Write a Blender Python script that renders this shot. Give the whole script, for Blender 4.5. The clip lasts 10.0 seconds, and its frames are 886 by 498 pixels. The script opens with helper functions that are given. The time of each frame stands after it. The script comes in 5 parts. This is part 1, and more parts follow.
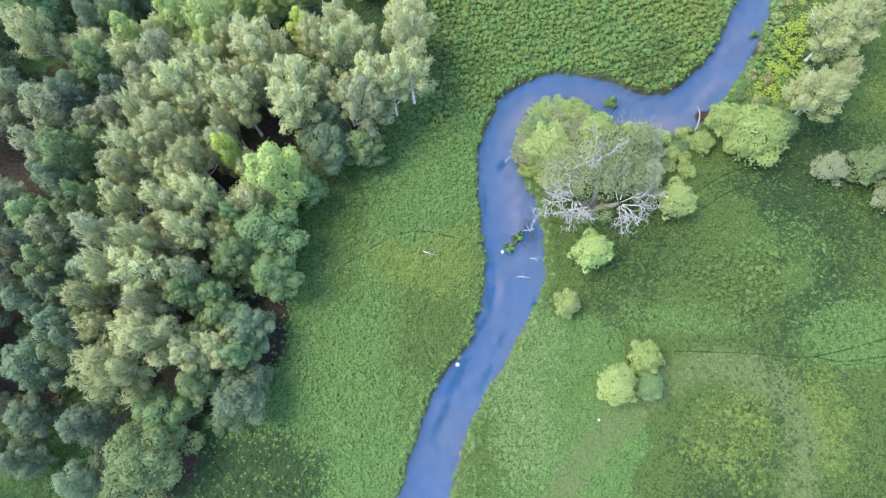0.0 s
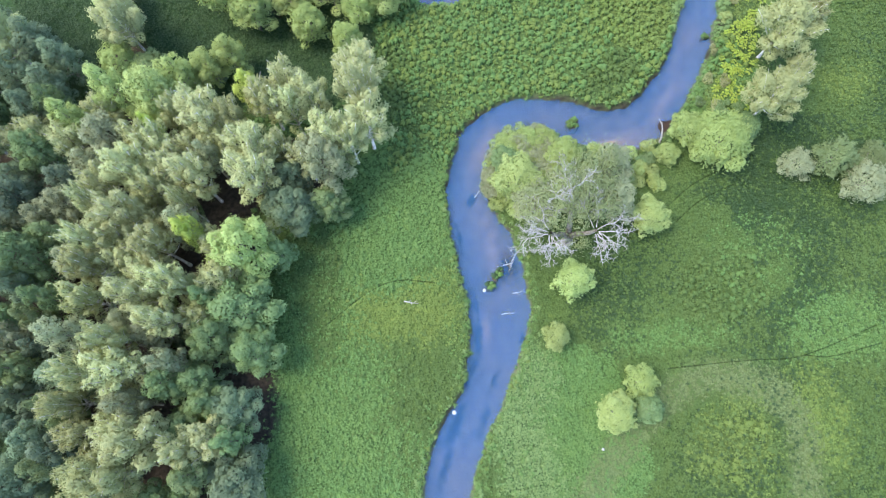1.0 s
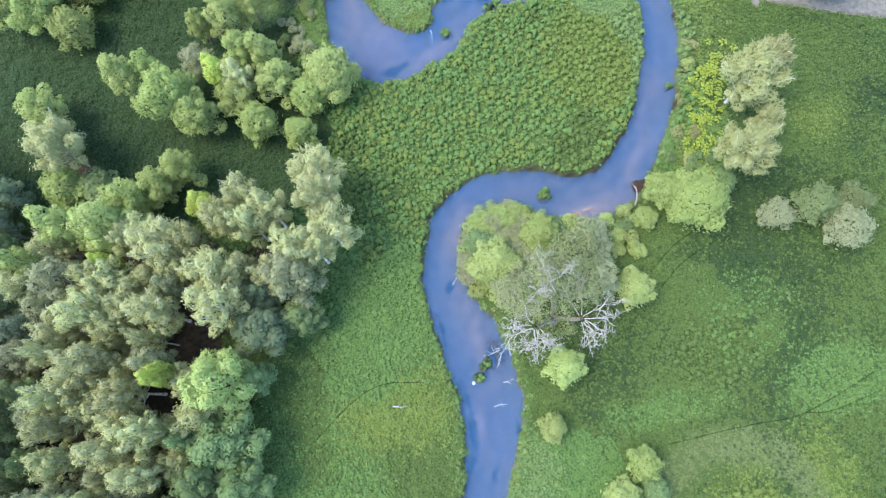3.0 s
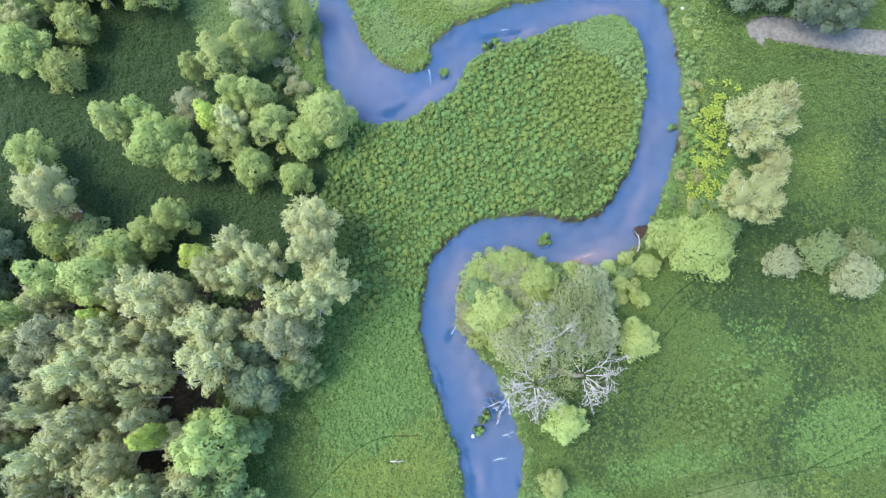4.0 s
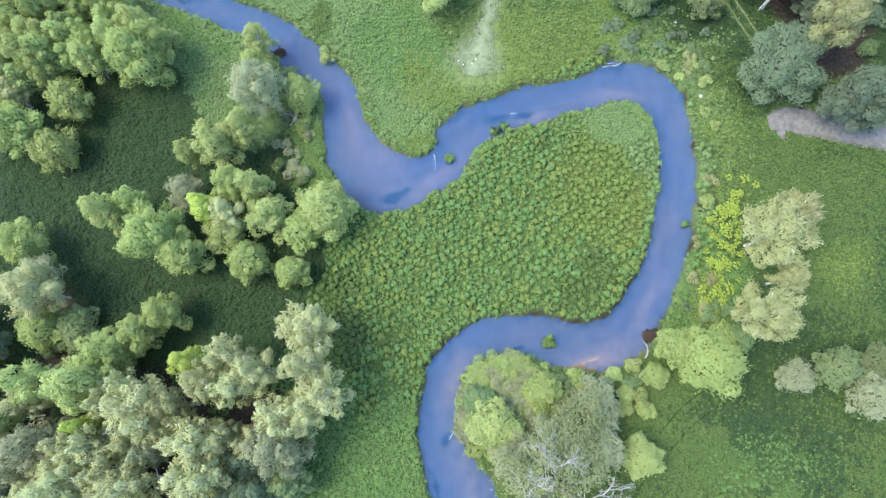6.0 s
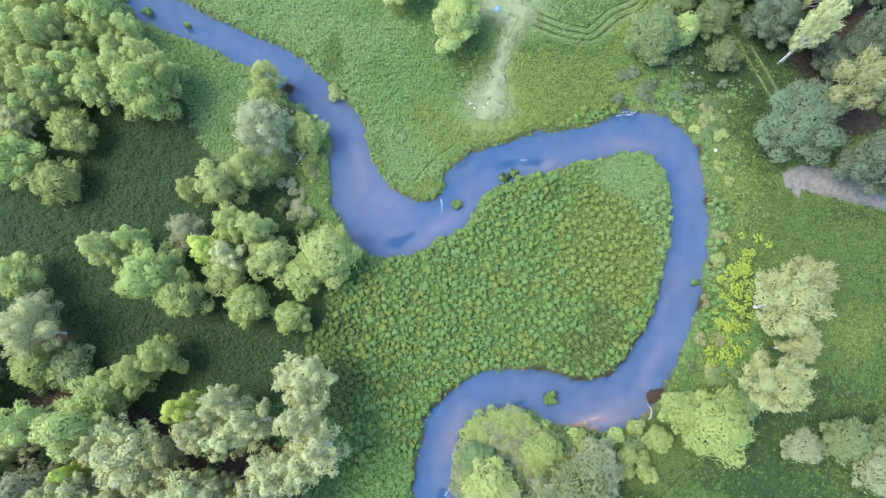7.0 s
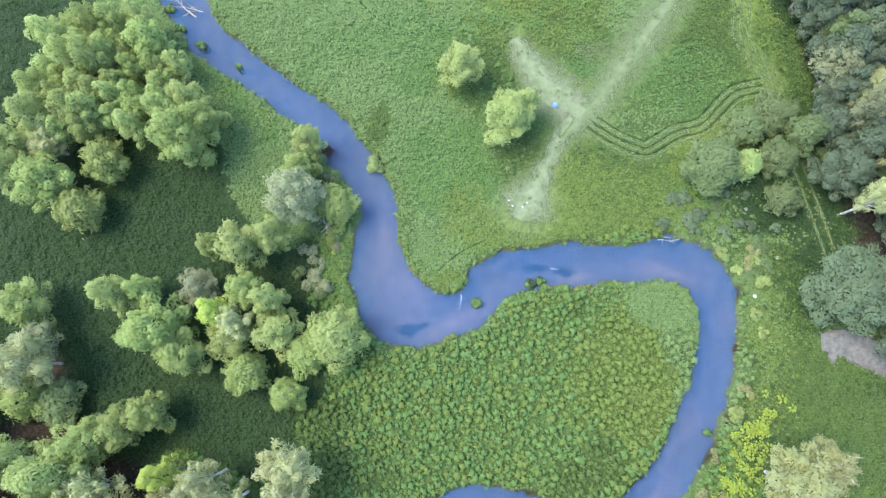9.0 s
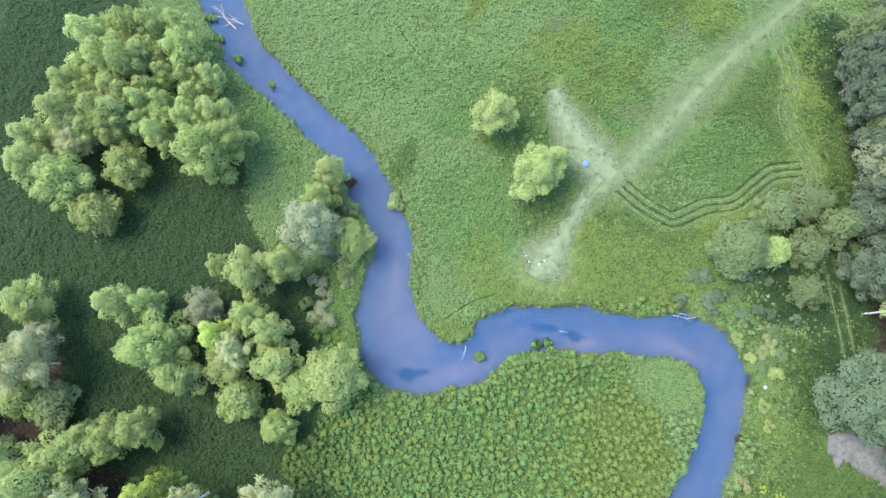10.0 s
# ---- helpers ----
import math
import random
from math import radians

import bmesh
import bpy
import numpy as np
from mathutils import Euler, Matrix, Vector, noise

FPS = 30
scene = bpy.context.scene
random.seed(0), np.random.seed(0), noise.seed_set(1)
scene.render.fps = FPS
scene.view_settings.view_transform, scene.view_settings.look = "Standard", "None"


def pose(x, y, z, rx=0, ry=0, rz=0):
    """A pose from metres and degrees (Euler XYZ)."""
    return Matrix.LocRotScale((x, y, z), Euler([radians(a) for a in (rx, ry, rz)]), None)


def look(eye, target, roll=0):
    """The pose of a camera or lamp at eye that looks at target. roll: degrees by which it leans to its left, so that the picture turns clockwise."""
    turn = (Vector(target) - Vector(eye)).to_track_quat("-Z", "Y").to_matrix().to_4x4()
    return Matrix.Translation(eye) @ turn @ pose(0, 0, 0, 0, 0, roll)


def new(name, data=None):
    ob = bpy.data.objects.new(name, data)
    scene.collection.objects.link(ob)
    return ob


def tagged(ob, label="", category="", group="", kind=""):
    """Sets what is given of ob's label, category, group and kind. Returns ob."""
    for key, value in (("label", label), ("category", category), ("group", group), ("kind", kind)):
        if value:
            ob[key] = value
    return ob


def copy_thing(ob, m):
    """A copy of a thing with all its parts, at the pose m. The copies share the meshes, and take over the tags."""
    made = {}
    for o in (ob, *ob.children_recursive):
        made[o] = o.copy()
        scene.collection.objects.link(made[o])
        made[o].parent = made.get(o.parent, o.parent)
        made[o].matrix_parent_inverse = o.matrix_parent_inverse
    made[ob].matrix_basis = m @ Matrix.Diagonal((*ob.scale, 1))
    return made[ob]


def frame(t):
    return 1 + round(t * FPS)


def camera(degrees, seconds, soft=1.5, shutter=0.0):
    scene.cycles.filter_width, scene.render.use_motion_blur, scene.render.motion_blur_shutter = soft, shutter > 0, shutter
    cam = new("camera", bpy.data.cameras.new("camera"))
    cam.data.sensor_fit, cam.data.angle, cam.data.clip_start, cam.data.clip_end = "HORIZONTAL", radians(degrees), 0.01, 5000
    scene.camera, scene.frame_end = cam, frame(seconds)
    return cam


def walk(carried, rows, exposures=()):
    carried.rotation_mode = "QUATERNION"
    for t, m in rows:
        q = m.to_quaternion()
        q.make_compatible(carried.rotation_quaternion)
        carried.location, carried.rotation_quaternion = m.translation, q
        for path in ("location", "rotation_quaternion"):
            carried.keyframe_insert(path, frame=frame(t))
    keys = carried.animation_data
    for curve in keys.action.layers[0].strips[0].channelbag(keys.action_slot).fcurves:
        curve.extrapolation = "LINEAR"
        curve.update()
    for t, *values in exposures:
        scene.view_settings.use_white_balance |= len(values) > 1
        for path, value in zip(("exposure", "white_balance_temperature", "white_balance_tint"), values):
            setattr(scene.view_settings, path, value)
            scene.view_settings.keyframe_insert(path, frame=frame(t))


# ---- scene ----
cam = camera(70.6, 10.0, soft=1.15)
PATH = [
    (0, (0.367, -0.528, 87.489), (0.358, -0.02, 85.555), -2.0),
    (0.5, (0.076, 3.365, 87.362), (0.116, 3.86, 85.425), -0.6),
    (1, (0.281, 7.137, 87.543), (0.356, 7.617, 85.603), 0.1),
    (1.5, (1.196, 10.741, 87.719), (1.296, 11.208, 85.777), -0.3),
    (2, (2.271, 14.022, 87.654), (2.386, 14.484, 85.712), -0.9),
    (2.5, (3.243, 18.046, 87.792), (3.362, 18.49, 85.846), -0.6),
    (4, (6.679, 28.92, 87.622), (6.79, 29.345, 85.671), -1.0),
    (4.5, (7.769, 32.604, 87.633), (7.879, 33.021, 85.68), -1.0),
    (5, (8.989, 36.253, 87.647), (9.093, 36.665, 85.693), -1.4),
    (5.5, (10.225, 40.146, 87.633), (10.317, 40.549, 85.676), -1.9),
    (7, (12.616, 50.901, 87.256), (12.692, 51.3, 85.297), -0.9),
    (7.5, (13.23, 54.582, 87.269), (13.293, 54.978, 85.31), -0.4),
    (8, (13.819, 58.107, 87.158), (13.862, 58.503, 85.198), -0.4),
    (8.5, (14.318, 61.884, 87.195), (14.342, 62.274, 85.233), -0.5),
    (9, (14.534, 65.198, 87.019), (14.54, 65.59, 85.058), -0.2),
    (9.5, (14.518, 68.423, 86.865), (14.504, 68.818, 84.905), 0.4),
    (10, (14.44, 72.558, 86.951), (14.399, 72.934, 84.988), 0.1),
]
walk(cam, [(t, look(eye, target, roll)) for t, eye, target, roll in PATH], [(0.0, 2.54), (10.0, 2.54)])

# ---- light ----
world = bpy.data.worlds.new("sky")
scene.world = world
world.use_nodes = True
wn = world.node_tree
sky = wn.nodes.new("ShaderNodeTexSky")
sky.sky_type = "NISHITA"
sky.sun_disc = False
SUN_UP, SUN_FROM = 61.0, -80.0        # degrees above the horizon, degrees clockwise from +y
sky.sun_elevation, sky.sun_rotation = radians(SUN_UP), radians(SUN_FROM)
sky.air_density, sky.dust_density, sky.ozone_density = 1.0, 0.6, 1.5
wn.nodes["Background"].inputs["Strength"].default_value = 0.15
wn.links.new(sky.outputs["Color"], wn.nodes["Background"].inputs["Color"])

sun = new("sun", bpy.data.lights.new("sun", "SUN"))
sun.data.energy, sun.data.angle, sun.data.color = 1.22, radians(30), (1.0, 0.90, 0.72)
sun.matrix_world = look((0, 0, 0), (-math.sin(radians(SUN_FROM)) * math.cos(radians(SUN_UP)),
                                    -math.cos(radians(SUN_FROM)) * math.cos(radians(SUN_UP)),
                                    -math.sin(radians(SUN_UP))))

# ---- materials ----


def material(name, rough=0.7, spec=0.3):
    m = bpy.data.materials.new(name)
    m.use_nodes = True
    b = m.node_tree.nodes["Principled BSDF"]
    b.inputs["Roughness"].default_value = rough
    b.inputs["Specular IOR Level"].default_value = spec
    return m, m.node_tree.nodes, m.node_tree.links, b


def noise_node(n, l, scale, detail=3.0, coord="Object", rough=0.55):
    c = n.new("ShaderNodeTexCoord")
    t = n.new("ShaderNodeTexNoise")
    t.inputs["Scale"].default_value, t.inputs["Detail"].default_value = scale, detail
    t.inputs["Roughness"].default_value = rough
    l.new(c.outputs[coord], t.inputs["Vector"])
    return t.outputs["Fac"]


def ramp(n, l, fac, stops):
    r = n.new("ShaderNodeValToRGB")
    while len(r.color_ramp.elements) < len(stops):
        r.color_ramp.elements.new(0.5)
    for e, (p, c) in zip(r.color_ramp.elements, stops):
        e.position, e.color = p, (*c, 1)
    l.new(fac, r.inputs["Fac"])
    return r.outputs["Color"]


def blend(n, l, fac, a, b, mode="MIX"):
    x = n.new("ShaderNodeMix")
    x.data_type, x.blend_type = "RGBA", mode
    for sock, v in ((x.inputs["Factor"], fac), (x.inputs["A"], a), (x.inputs["B"], b)):
        if isinstance(v, (int, float)):
            sock.default_value = v
        elif isinstance(v, tuple):
            sock.default_value = (*v, 1)
        else:
            l.new(v, sock)
    return x.outputs["Result"]


def maths(n, l, op, a, b=0.0, clamp=False):
    x = n.new("ShaderNodeMath")
    x.operation, x.use_clamp = op, clamp
    for sock, v in zip(x.inputs, (a, b)):
        if isinstance(v, (int, float)):
            sock.default_value = v
        else:
            l.new(v, sock)
    return x.outputs["Value"]


def leaf_material(name, dark, light, tip, thin=0.3, patch=0.9):
    """Foliage: each leaf its own tone, soft patches across the plant, each plant its own shade, light through the blade."""
    m, n, l, b = material(name, 0.6, 0.2)
    isl = n.new("ShaderNodeNewGeometry").outputs["Random Per Island"]
    obj = n.new("ShaderNodeObjectInfo").outputs["Random"]
    dim, bright = [[p * 0.6 + q * 0.4 for p, q in zip(c, light)] for c in (dark, tip)]
    tone = ramp(n, l, isl, [(0.0, dim), (0.6, light), (1.0, bright)])
    big = noise_node(n, l, patch, 2.0)
    tone = blend(n, l, maths(n, l, "MULTIPLY", big, 0.55), tone, light)
    hsv = n.new("ShaderNodeHueSaturation")
    l.new(maths(n, l, "ADD", maths(n, l, "MULTIPLY", obj, 0.016), 0.493), hsv.inputs["Hue"])
    l.new(maths(n, l, "ADD", maths(n, l, "MULTIPLY", obj, 0.30), 0.85), hsv.inputs["Value"])
    hsv.inputs["Saturation"].default_value = 1.0
    l.new(tone, hsv.inputs["Color"])
    l.new(hsv.outputs["Color"], b.inputs["Base Color"])
    t = n.new("ShaderNodeBsdfTranslucent")
    l.new(hsv.outputs["Color"], t.inputs["Color"])
    mix = n.new("ShaderNodeMixShader")
    mix.inputs["Fac"].default_value = thin
    l.new(b.outputs["BSDF"], mix.inputs[1])
    l.new(t.outputs["BSDF"], mix.inputs[2])
    l.new(mix.outputs["Shader"], n["Material Output"].inputs["Surface"])
    return m


def meadow_material(name, dark, light, tip, other, thin=0.25):
    """Meadow plants: blade tones, with drifts of another tint metres across."""
    m, n, l, b = material(name, 0.65, 0.2)
    isl = n.new("ShaderNodeNewGeometry").outputs["Random Per Island"]
    dim, bright = [[p * 0.55 + q * 0.45 for p, q in zip(c, light)] for c in (dark, tip)]
    tone = ramp(n, l, isl, [(0.0, dim), (0.55, light), (1.0, bright)])
    drift = ramp(n, l, noise_node(n, l, 0.09, 4.0), [(0.40, (0, 0, 0)), (0.62, (1, 1, 1))])
    tone = blend(n, l, maths(n, l, "MULTIPLY", drift, 0.65), tone, blend(n, l, 0.6, tone, other))
    tone = blend(n, l, maths(n, l, "MULTIPLY", noise_node(n, l, 0.5, 3.0), 0.85), tone, dark)
    l.new(tone, b.inputs["Base Color"])
    t = n.new("ShaderNodeBsdfTranslucent")
    l.new(tone, t.inputs["Color"])
    mix = n.new("ShaderNodeMixShader")
    mix.inputs["Fac"].default_value = thin
    l.new(b.outputs["BSDF"], mix.inputs[1])
    l.new(t.outputs["BSDF"], mix.inputs[2])
    l.new(mix.outputs["Shader"], n["Material Output"].inputs["Surface"])
    return m


def bark_material(name, a, c, scale=3.0, rough=0.85):
    m, n, l, b = material(name, rough, 0.2)
    f = noise_node(n, l, scale, 5.0)
    l.new(ramp(n, l, f, [(0.35, a), (0.6, c)]), b.inputs["Base Color"])
    bump = n.new("ShaderNodeBump")
    bump.inputs["Strength"].default_value, bump.inputs["Distance"].default_value = 0.5, 0.03
    l.new(noise_node(n, l, scale * 6, 3.0), bump.inputs["Height"])
    l.new(bump.outputs["Normal"], b.inputs["Normal"])
    return m


LEAF = {
    "birch": leaf_material("birch_leaf", (0.268, 0.298, 0.132), (0.362, 0.394, 0.186), (0.456, 0.480, 0.258), 0.45),
    "olive": leaf_material("olive_leaf", (0.212, 0.230, 0.098), (0.284, 0.302, 0.135), (0.366, 0.378, 0.185), 0.45),
    "alder": leaf_material("alder_leaf", (0.084, 0.134, 0.054), (0.134, 0.200, 0.080), (0.200, 0.278, 0.118), 0.35),
    "leafy": leaf_material("grove_leaf", (0.172, 0.232, 0.074), (0.256, 0.325, 0.106), (0.340, 0.408, 0.146), 0.45),
    "willow": leaf_material("willow_leaf", (0.214, 0.278, 0.092), (0.304, 0.376, 0.132), (0.392, 0.460, 0.186), 0.45),
    "lime": leaf_material("young_yellow_leaf", (0.260, 0.335, 0.065), (0.360, 0.440, 0.100), (0.450, 0.520, 0.150), 0.45),
    "teal": leaf_material("teal_leaf", (0.074, 0.112, 0.060), (0.114, 0.162, 0.088), (0.168, 0.222, 0.126), 0.3),
    "silver": leaf_material("silver_leaf", (0.165, 0.192, 0.104), (0.230, 0.258, 0.142), (0.304, 0.328, 0.194), 0.4),
    "sallow": leaf_material("sallow_leaf", (0.084, 0.122, 0.048), (0.132, 0.178, 0.072), (0.194, 0.244, 0.104), 0.32),
    "rust": leaf_material("dead_brown_leaf", (0.020, 0.013, 0.009), (0.040, 0.025, 0.016), (0.070, 0.046, 0.028), 0.1),
    "dark": leaf_material("dark_leaf", (0.048, 0.070, 0.040), (0.080, 0.110, 0.064), (0.124, 0.158, 0.098), 0.25),
}
WILLOW_GREY = leaf_material("old_willow_leaf", (0.178, 0.230, 0.096), (0.248, 0.302, 0.132), (0.328, 0.376, 0.182), 0.45)
YELLOW = leaf_material("sunlit_broad_leaf", (0.12, 0.17, 0.026), (0.22, 0.285, 0.044), (0.30, 0.365, 0.072), 0.35)
BARK = bark_material("grey_bark", (0.10, 0.085, 0.07), (0.25, 0.22, 0.19))
BIRCH_BARK = bark_material("birch_bark", (0.25, 0.23, 0.22), (0.72, 0.70, 0.68), 1.6)
DEAD = bark_material("bleached_wood", (0.18, 0.168, 0.158), (0.37, 0.352, 0.338), 4.0)
SEDGE = meadow_material("sedge", (0.062, 0.124, 0.034), (0.102, 0.184, 0.052), (0.168, 0.260, 0.082), (0.132, 0.190, 0.046))
LUSH = meadow_material("lush_herbs", (0.047, 0.086, 0.022), (0.083, 0.132, 0.034), (0.128, 0.183, 0.052), (0.104, 0.142, 0.035))
# darker herbs: tree shade is put into the plant colour
GLADE = meadow_material("shade_toned_herbs", (0.020, 0.044, 0.015), (0.035, 0.067, 0.023), (0.058, 0.098, 0.036), (0.046, 0.075, 0.025))
GOLD = meadow_material("yellowing_herbs", (0.083, 0.130, 0.027), (0.126, 0.180, 0.042), (0.184, 0.238, 0.067), (0.140, 0.170, 0.044))
REED = meadow_material("pale_reed", (0.100, 0.160, 0.052), (0.140, 0.212, 0.072), (0.200, 0.275, 0.108), (0.145, 0.205, 0.068))
STRAW = meadow_material("flattened_grass", (0.088, 0.126, 0.046), (0.122, 0.164, 0.062), (0.170, 0.215, 0.092), (0.135, 0.160, 0.064))


def ground_material():
    m, n, l, b = material("meadow_ground", 0.9, 0.1)
    plants = n.new("ShaderNodeAttribute")
    plants.attribute_name = "sward"
    blade = n.new("ShaderNodeTexNoise")
    lean = n.new("ShaderNodeMapping")
    lean.inputs["Rotation"].default_value, lean.inputs["Scale"].default_value = (0, 0, radians(25)), (1.0, 0.45, 1.0)
    l.new(n.new("ShaderNodeTexCoord").outputs["Object"], lean.inputs["Vector"])
    l.new(lean.outputs["Vector"], blade.inputs["Vector"])
    blade.inputs["Scale"].default_value, blade.inputs["Detail"].default_value, blade.inputs["Roughness"].default_value = 5.0, 4.0, 0.65
    grass = blend(n, l, 1.0, plants.outputs["Color"], ramp(n, l, blade.outputs["Fac"], [(0.30, (0.42, 0.45, 0.42)), (0.5, (0.95, 0.95, 0.95)), (0.72, (1.45, 1.35, 1.4))]), "MULTIPLY")
    grass = blend(n, l, 1.0, grass, ramp(n, l, noise_node(n, l, 0.9, 5.0), [(0.30, (0.62, 0.68, 0.66)), (0.55, (1.0, 1.0, 1.0)), (0.75, (1.22, 1.12, 1.05))]), "MULTIPLY")
    # dark spots paint the shadowed gaps among the herbs
    shade_specks = ramp(n, l, noise_node(n, l, 1.9, 3.0), [(0.33, (1, 1, 1)), (0.42, (0, 0, 0))])
    grass = blend(n, l, maths(n, l, "MULTIPLY", shade_specks, 0.6), grass, (0.016, 0.032, 0.012))
    # brown leaf litter, its colour kept dark to hold the shade under trees
    shaded_litter = ramp(n, l, noise_node(n, l, 2.0, 5.0), [(0.35, (0.018, 0.015, 0.011)), (0.7, (0.046, 0.036, 0.026))])
    sand = ramp(n, l, noise_node(n, l, 1.4, 5.0), [(0.3, (0.20, 0.115, 0.068)), (0.7, (0.32, 0.195, 0.12))])
    mud = ramp(n, l, noise_node(n, l, 0.6, 5.0), [(0.35, (0.046, 0.044, 0.040)), (0.7, (0.085, 0.072, 0.058))])
    silt = ramp(n, l, noise_node(n, l, 0.16, 4.0), [(0.42, (0, 0, 0)), (0.66, (1, 1, 1))])
    mud = blend(n, l, maths(n, l, "MULTIPLY", silt, 0.35), mud, (0.13, 0.085, 0.055))

    def attr(name):
        a = n.new("ShaderNodeAttribute")
        a.attribute_name = name
        return a.outputs["Fac"]

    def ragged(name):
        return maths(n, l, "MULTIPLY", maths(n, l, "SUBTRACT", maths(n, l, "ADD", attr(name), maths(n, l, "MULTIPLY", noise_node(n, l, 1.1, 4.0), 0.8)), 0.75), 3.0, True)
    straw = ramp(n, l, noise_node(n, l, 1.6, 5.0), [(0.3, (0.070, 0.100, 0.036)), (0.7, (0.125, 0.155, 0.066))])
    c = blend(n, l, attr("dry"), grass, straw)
    c = blend(n, l, ragged("shaded_litter"), c, shaded_litter)
    c = blend(n, l, attr("bed"), c, mud)
    c = blend(n, l, attr("shoal"), c, sand)
    # dark weed beds, with the old willow's shade painted in as one more
    c = blend(n, l, ragged("weed"), c, (0.006, 0.010, 0.009))
    # bank mud, darkened so that it includes the shadow of the overhang
    earth = ramp(n, l, noise_node(n, l, 2.2, 4.0), [(0.35, (0.012, 0.011, 0.009)), (0.7, (0.038, 0.030, 0.022))])
    c = blend(n, l, attr("cut"), c, earth)
    l.new(c, b.inputs["Base Color"])
    bump = n.new("ShaderNodeBump")
    bump.inputs["Strength"].default_value, bump.inputs["Distance"].default_value = 0.6, 0.15
    l.new(maths(n, l, "ADD", blade.outputs["Fac"], noise_node(n, l, 1.9, 3.0)), bump.inputs["Height"])
    l.new(bump.outputs["Normal"], b.inputs["Normal"])
    return m


def water_material():
    m, n, l, b = material("sky_tinted_water", 0.06, 0.5)
    # blue base colour paints in the reflected sky
    tone = ramp(n, l, noise_node(n, l, 0.10, 3.0), [(0.35, (0.024, 0.118, 0.292)), (0.65, (0.042, 0.118, 0.258))])
    l.new(tone, b.inputs["Base Color"])
    b.inputs["IOR"].default_value = 1.5
    b.inputs["Alpha"].default_value = 0.36
    bump = n.new("ShaderNodeBump")
    bump.inputs["Strength"].default_value, bump.inputs["Distance"].default_value = 0.08, 0.05
    l.new(noise_node(n, l, 0.9, 3.0), bump.inputs["Height"])
    l.new(bump.outputs["Normal"], b.inputs["Normal"])
    return m


def soil_material(name, a, c, scale=1.5, feather=0.0):
    """Bare soil or stone; feather: lets the ground show through towards a strip's edges."""
    m, n, l, b = material(name, 0.95, 0.1)
    f = noise_node(n, l, scale, 6.0, rough=0.7)
    l.new(ramp(n, l, f, [(0.3, a), (0.7, c)]), b.inputs["Base Color"])
    bump = n.new("ShaderNodeBump")
    bump.inputs["Strength"].default_value, bump.inputs["Distance"].default_value = 0.5, 0.06
    l.new(noise_node(n, l, scale * 5, 4.0), bump.inputs["Height"])
    l.new(bump.outputs["Normal"], b.inputs["Normal"])
    if feather:
        e = n.new("ShaderNodeAttribute")
        e.attribute_name = "edge"
        lane = n.new("ShaderNodeAttribute")
        lane.attribute_name = "lane"
        streak = noise_node(n, l, 1.0, 4.0, rough=0.6)
        l.new(lane.outputs["Vector"], streak.node.inputs["Vector"])
        thin = maths(n, l, "ADD", maths(n, l, "MULTIPLY", e.outputs["Fac"], 1.1), maths(n, l, "MULTIPLY", noise_node(n, l, 0.9, 6.0, rough=0.7), 0.7))
        thin = maths(n, l, "ADD", thin, maths(n, l, "MULTIPLY", streak, 0.55))
        l.new(maths(n, l, "MULTIPLY", maths(n, l, "SUBTRACT", feather, thin), 0.85, True), b.inputs["Alpha"])
    return m


GROUND, WATER = ground_material(), water_material()
GRAVEL = soil_material("road_gravel", (0.075, 0.075, 0.066), (0.165, 0.158, 0.145), 1.5, 2.5)
DUST = soil_material("worn_path", (0.100, 0.136, 0.060), (0.185, 0.208, 0.130), 0.8, 1.95)
WORN = soil_material("faint_track", (0.096, 0.136, 0.056), (0.152, 0.184, 0.100), 0.8, 1.7)
RUTTED = soil_material("wheel_track", (0.096, 0.136, 0.054), (0.142, 0.176, 0.086), 0.8, 1.4)
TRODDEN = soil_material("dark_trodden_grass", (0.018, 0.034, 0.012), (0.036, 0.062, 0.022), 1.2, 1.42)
STONE = soil_material("pale_stone", (0.26, 0.255, 0.245), (0.46, 0.45, 0.44), 3.0)
BLUE = soil_material("blue_tarpaulin", (0.10, 0.18, 0.55), (0.18, 0.28, 0.70), 3.0)

# ---- mesh helpers ----


def mesh_np(name, verts, quads=None, tris=None, mats=(), quad_mat=None, tri_mat=None, smooth=False, normals=None):
    me = bpy.data.meshes.new(name)
    quads = np.zeros((0, 4), np.int32) if quads is None else np.asarray(quads, np.int32)
    tris = np.zeros((0, 3), np.int32) if tris is None else np.asarray(tris, np.int32)
    nq, nt = len(quads), len(tris)
    me.vertices.add(len(verts))
    me.vertices.foreach_set("co", np.asarray(verts, np.float32).ravel())
    me.loops.add(nq * 4 + nt * 3)
    me.loops.foreach_set("vertex_index", np.concatenate([quads.ravel(), tris.ravel()]))
    me.polygons.add(nq + nt)
    me.polygons.foreach_set("loop_start", np.concatenate([np.arange(nq) * 4, nq * 4 + np.arange(nt) * 3]).astype(np.int32))
    for m in mats:
        me.materials.append(m)
    if quad_mat is not None or tri_mat is not None:
        a = np.zeros(nq, np.int32) if quad_mat is None else quad_mat
        c = np.zeros(nt, np.int32) if tri_mat is None else tri_mat
        me.polygons.foreach_set("material_index", np.concatenate([a, c]).astype(np.int32))
    me.polygons.foreach_set("use_smooth", np.full(nq + nt, smooth))
    me.update(calc_edges=True)
    if normals is not None:
        me.normals_split_custom_set_from_vertices(normals)
    return me


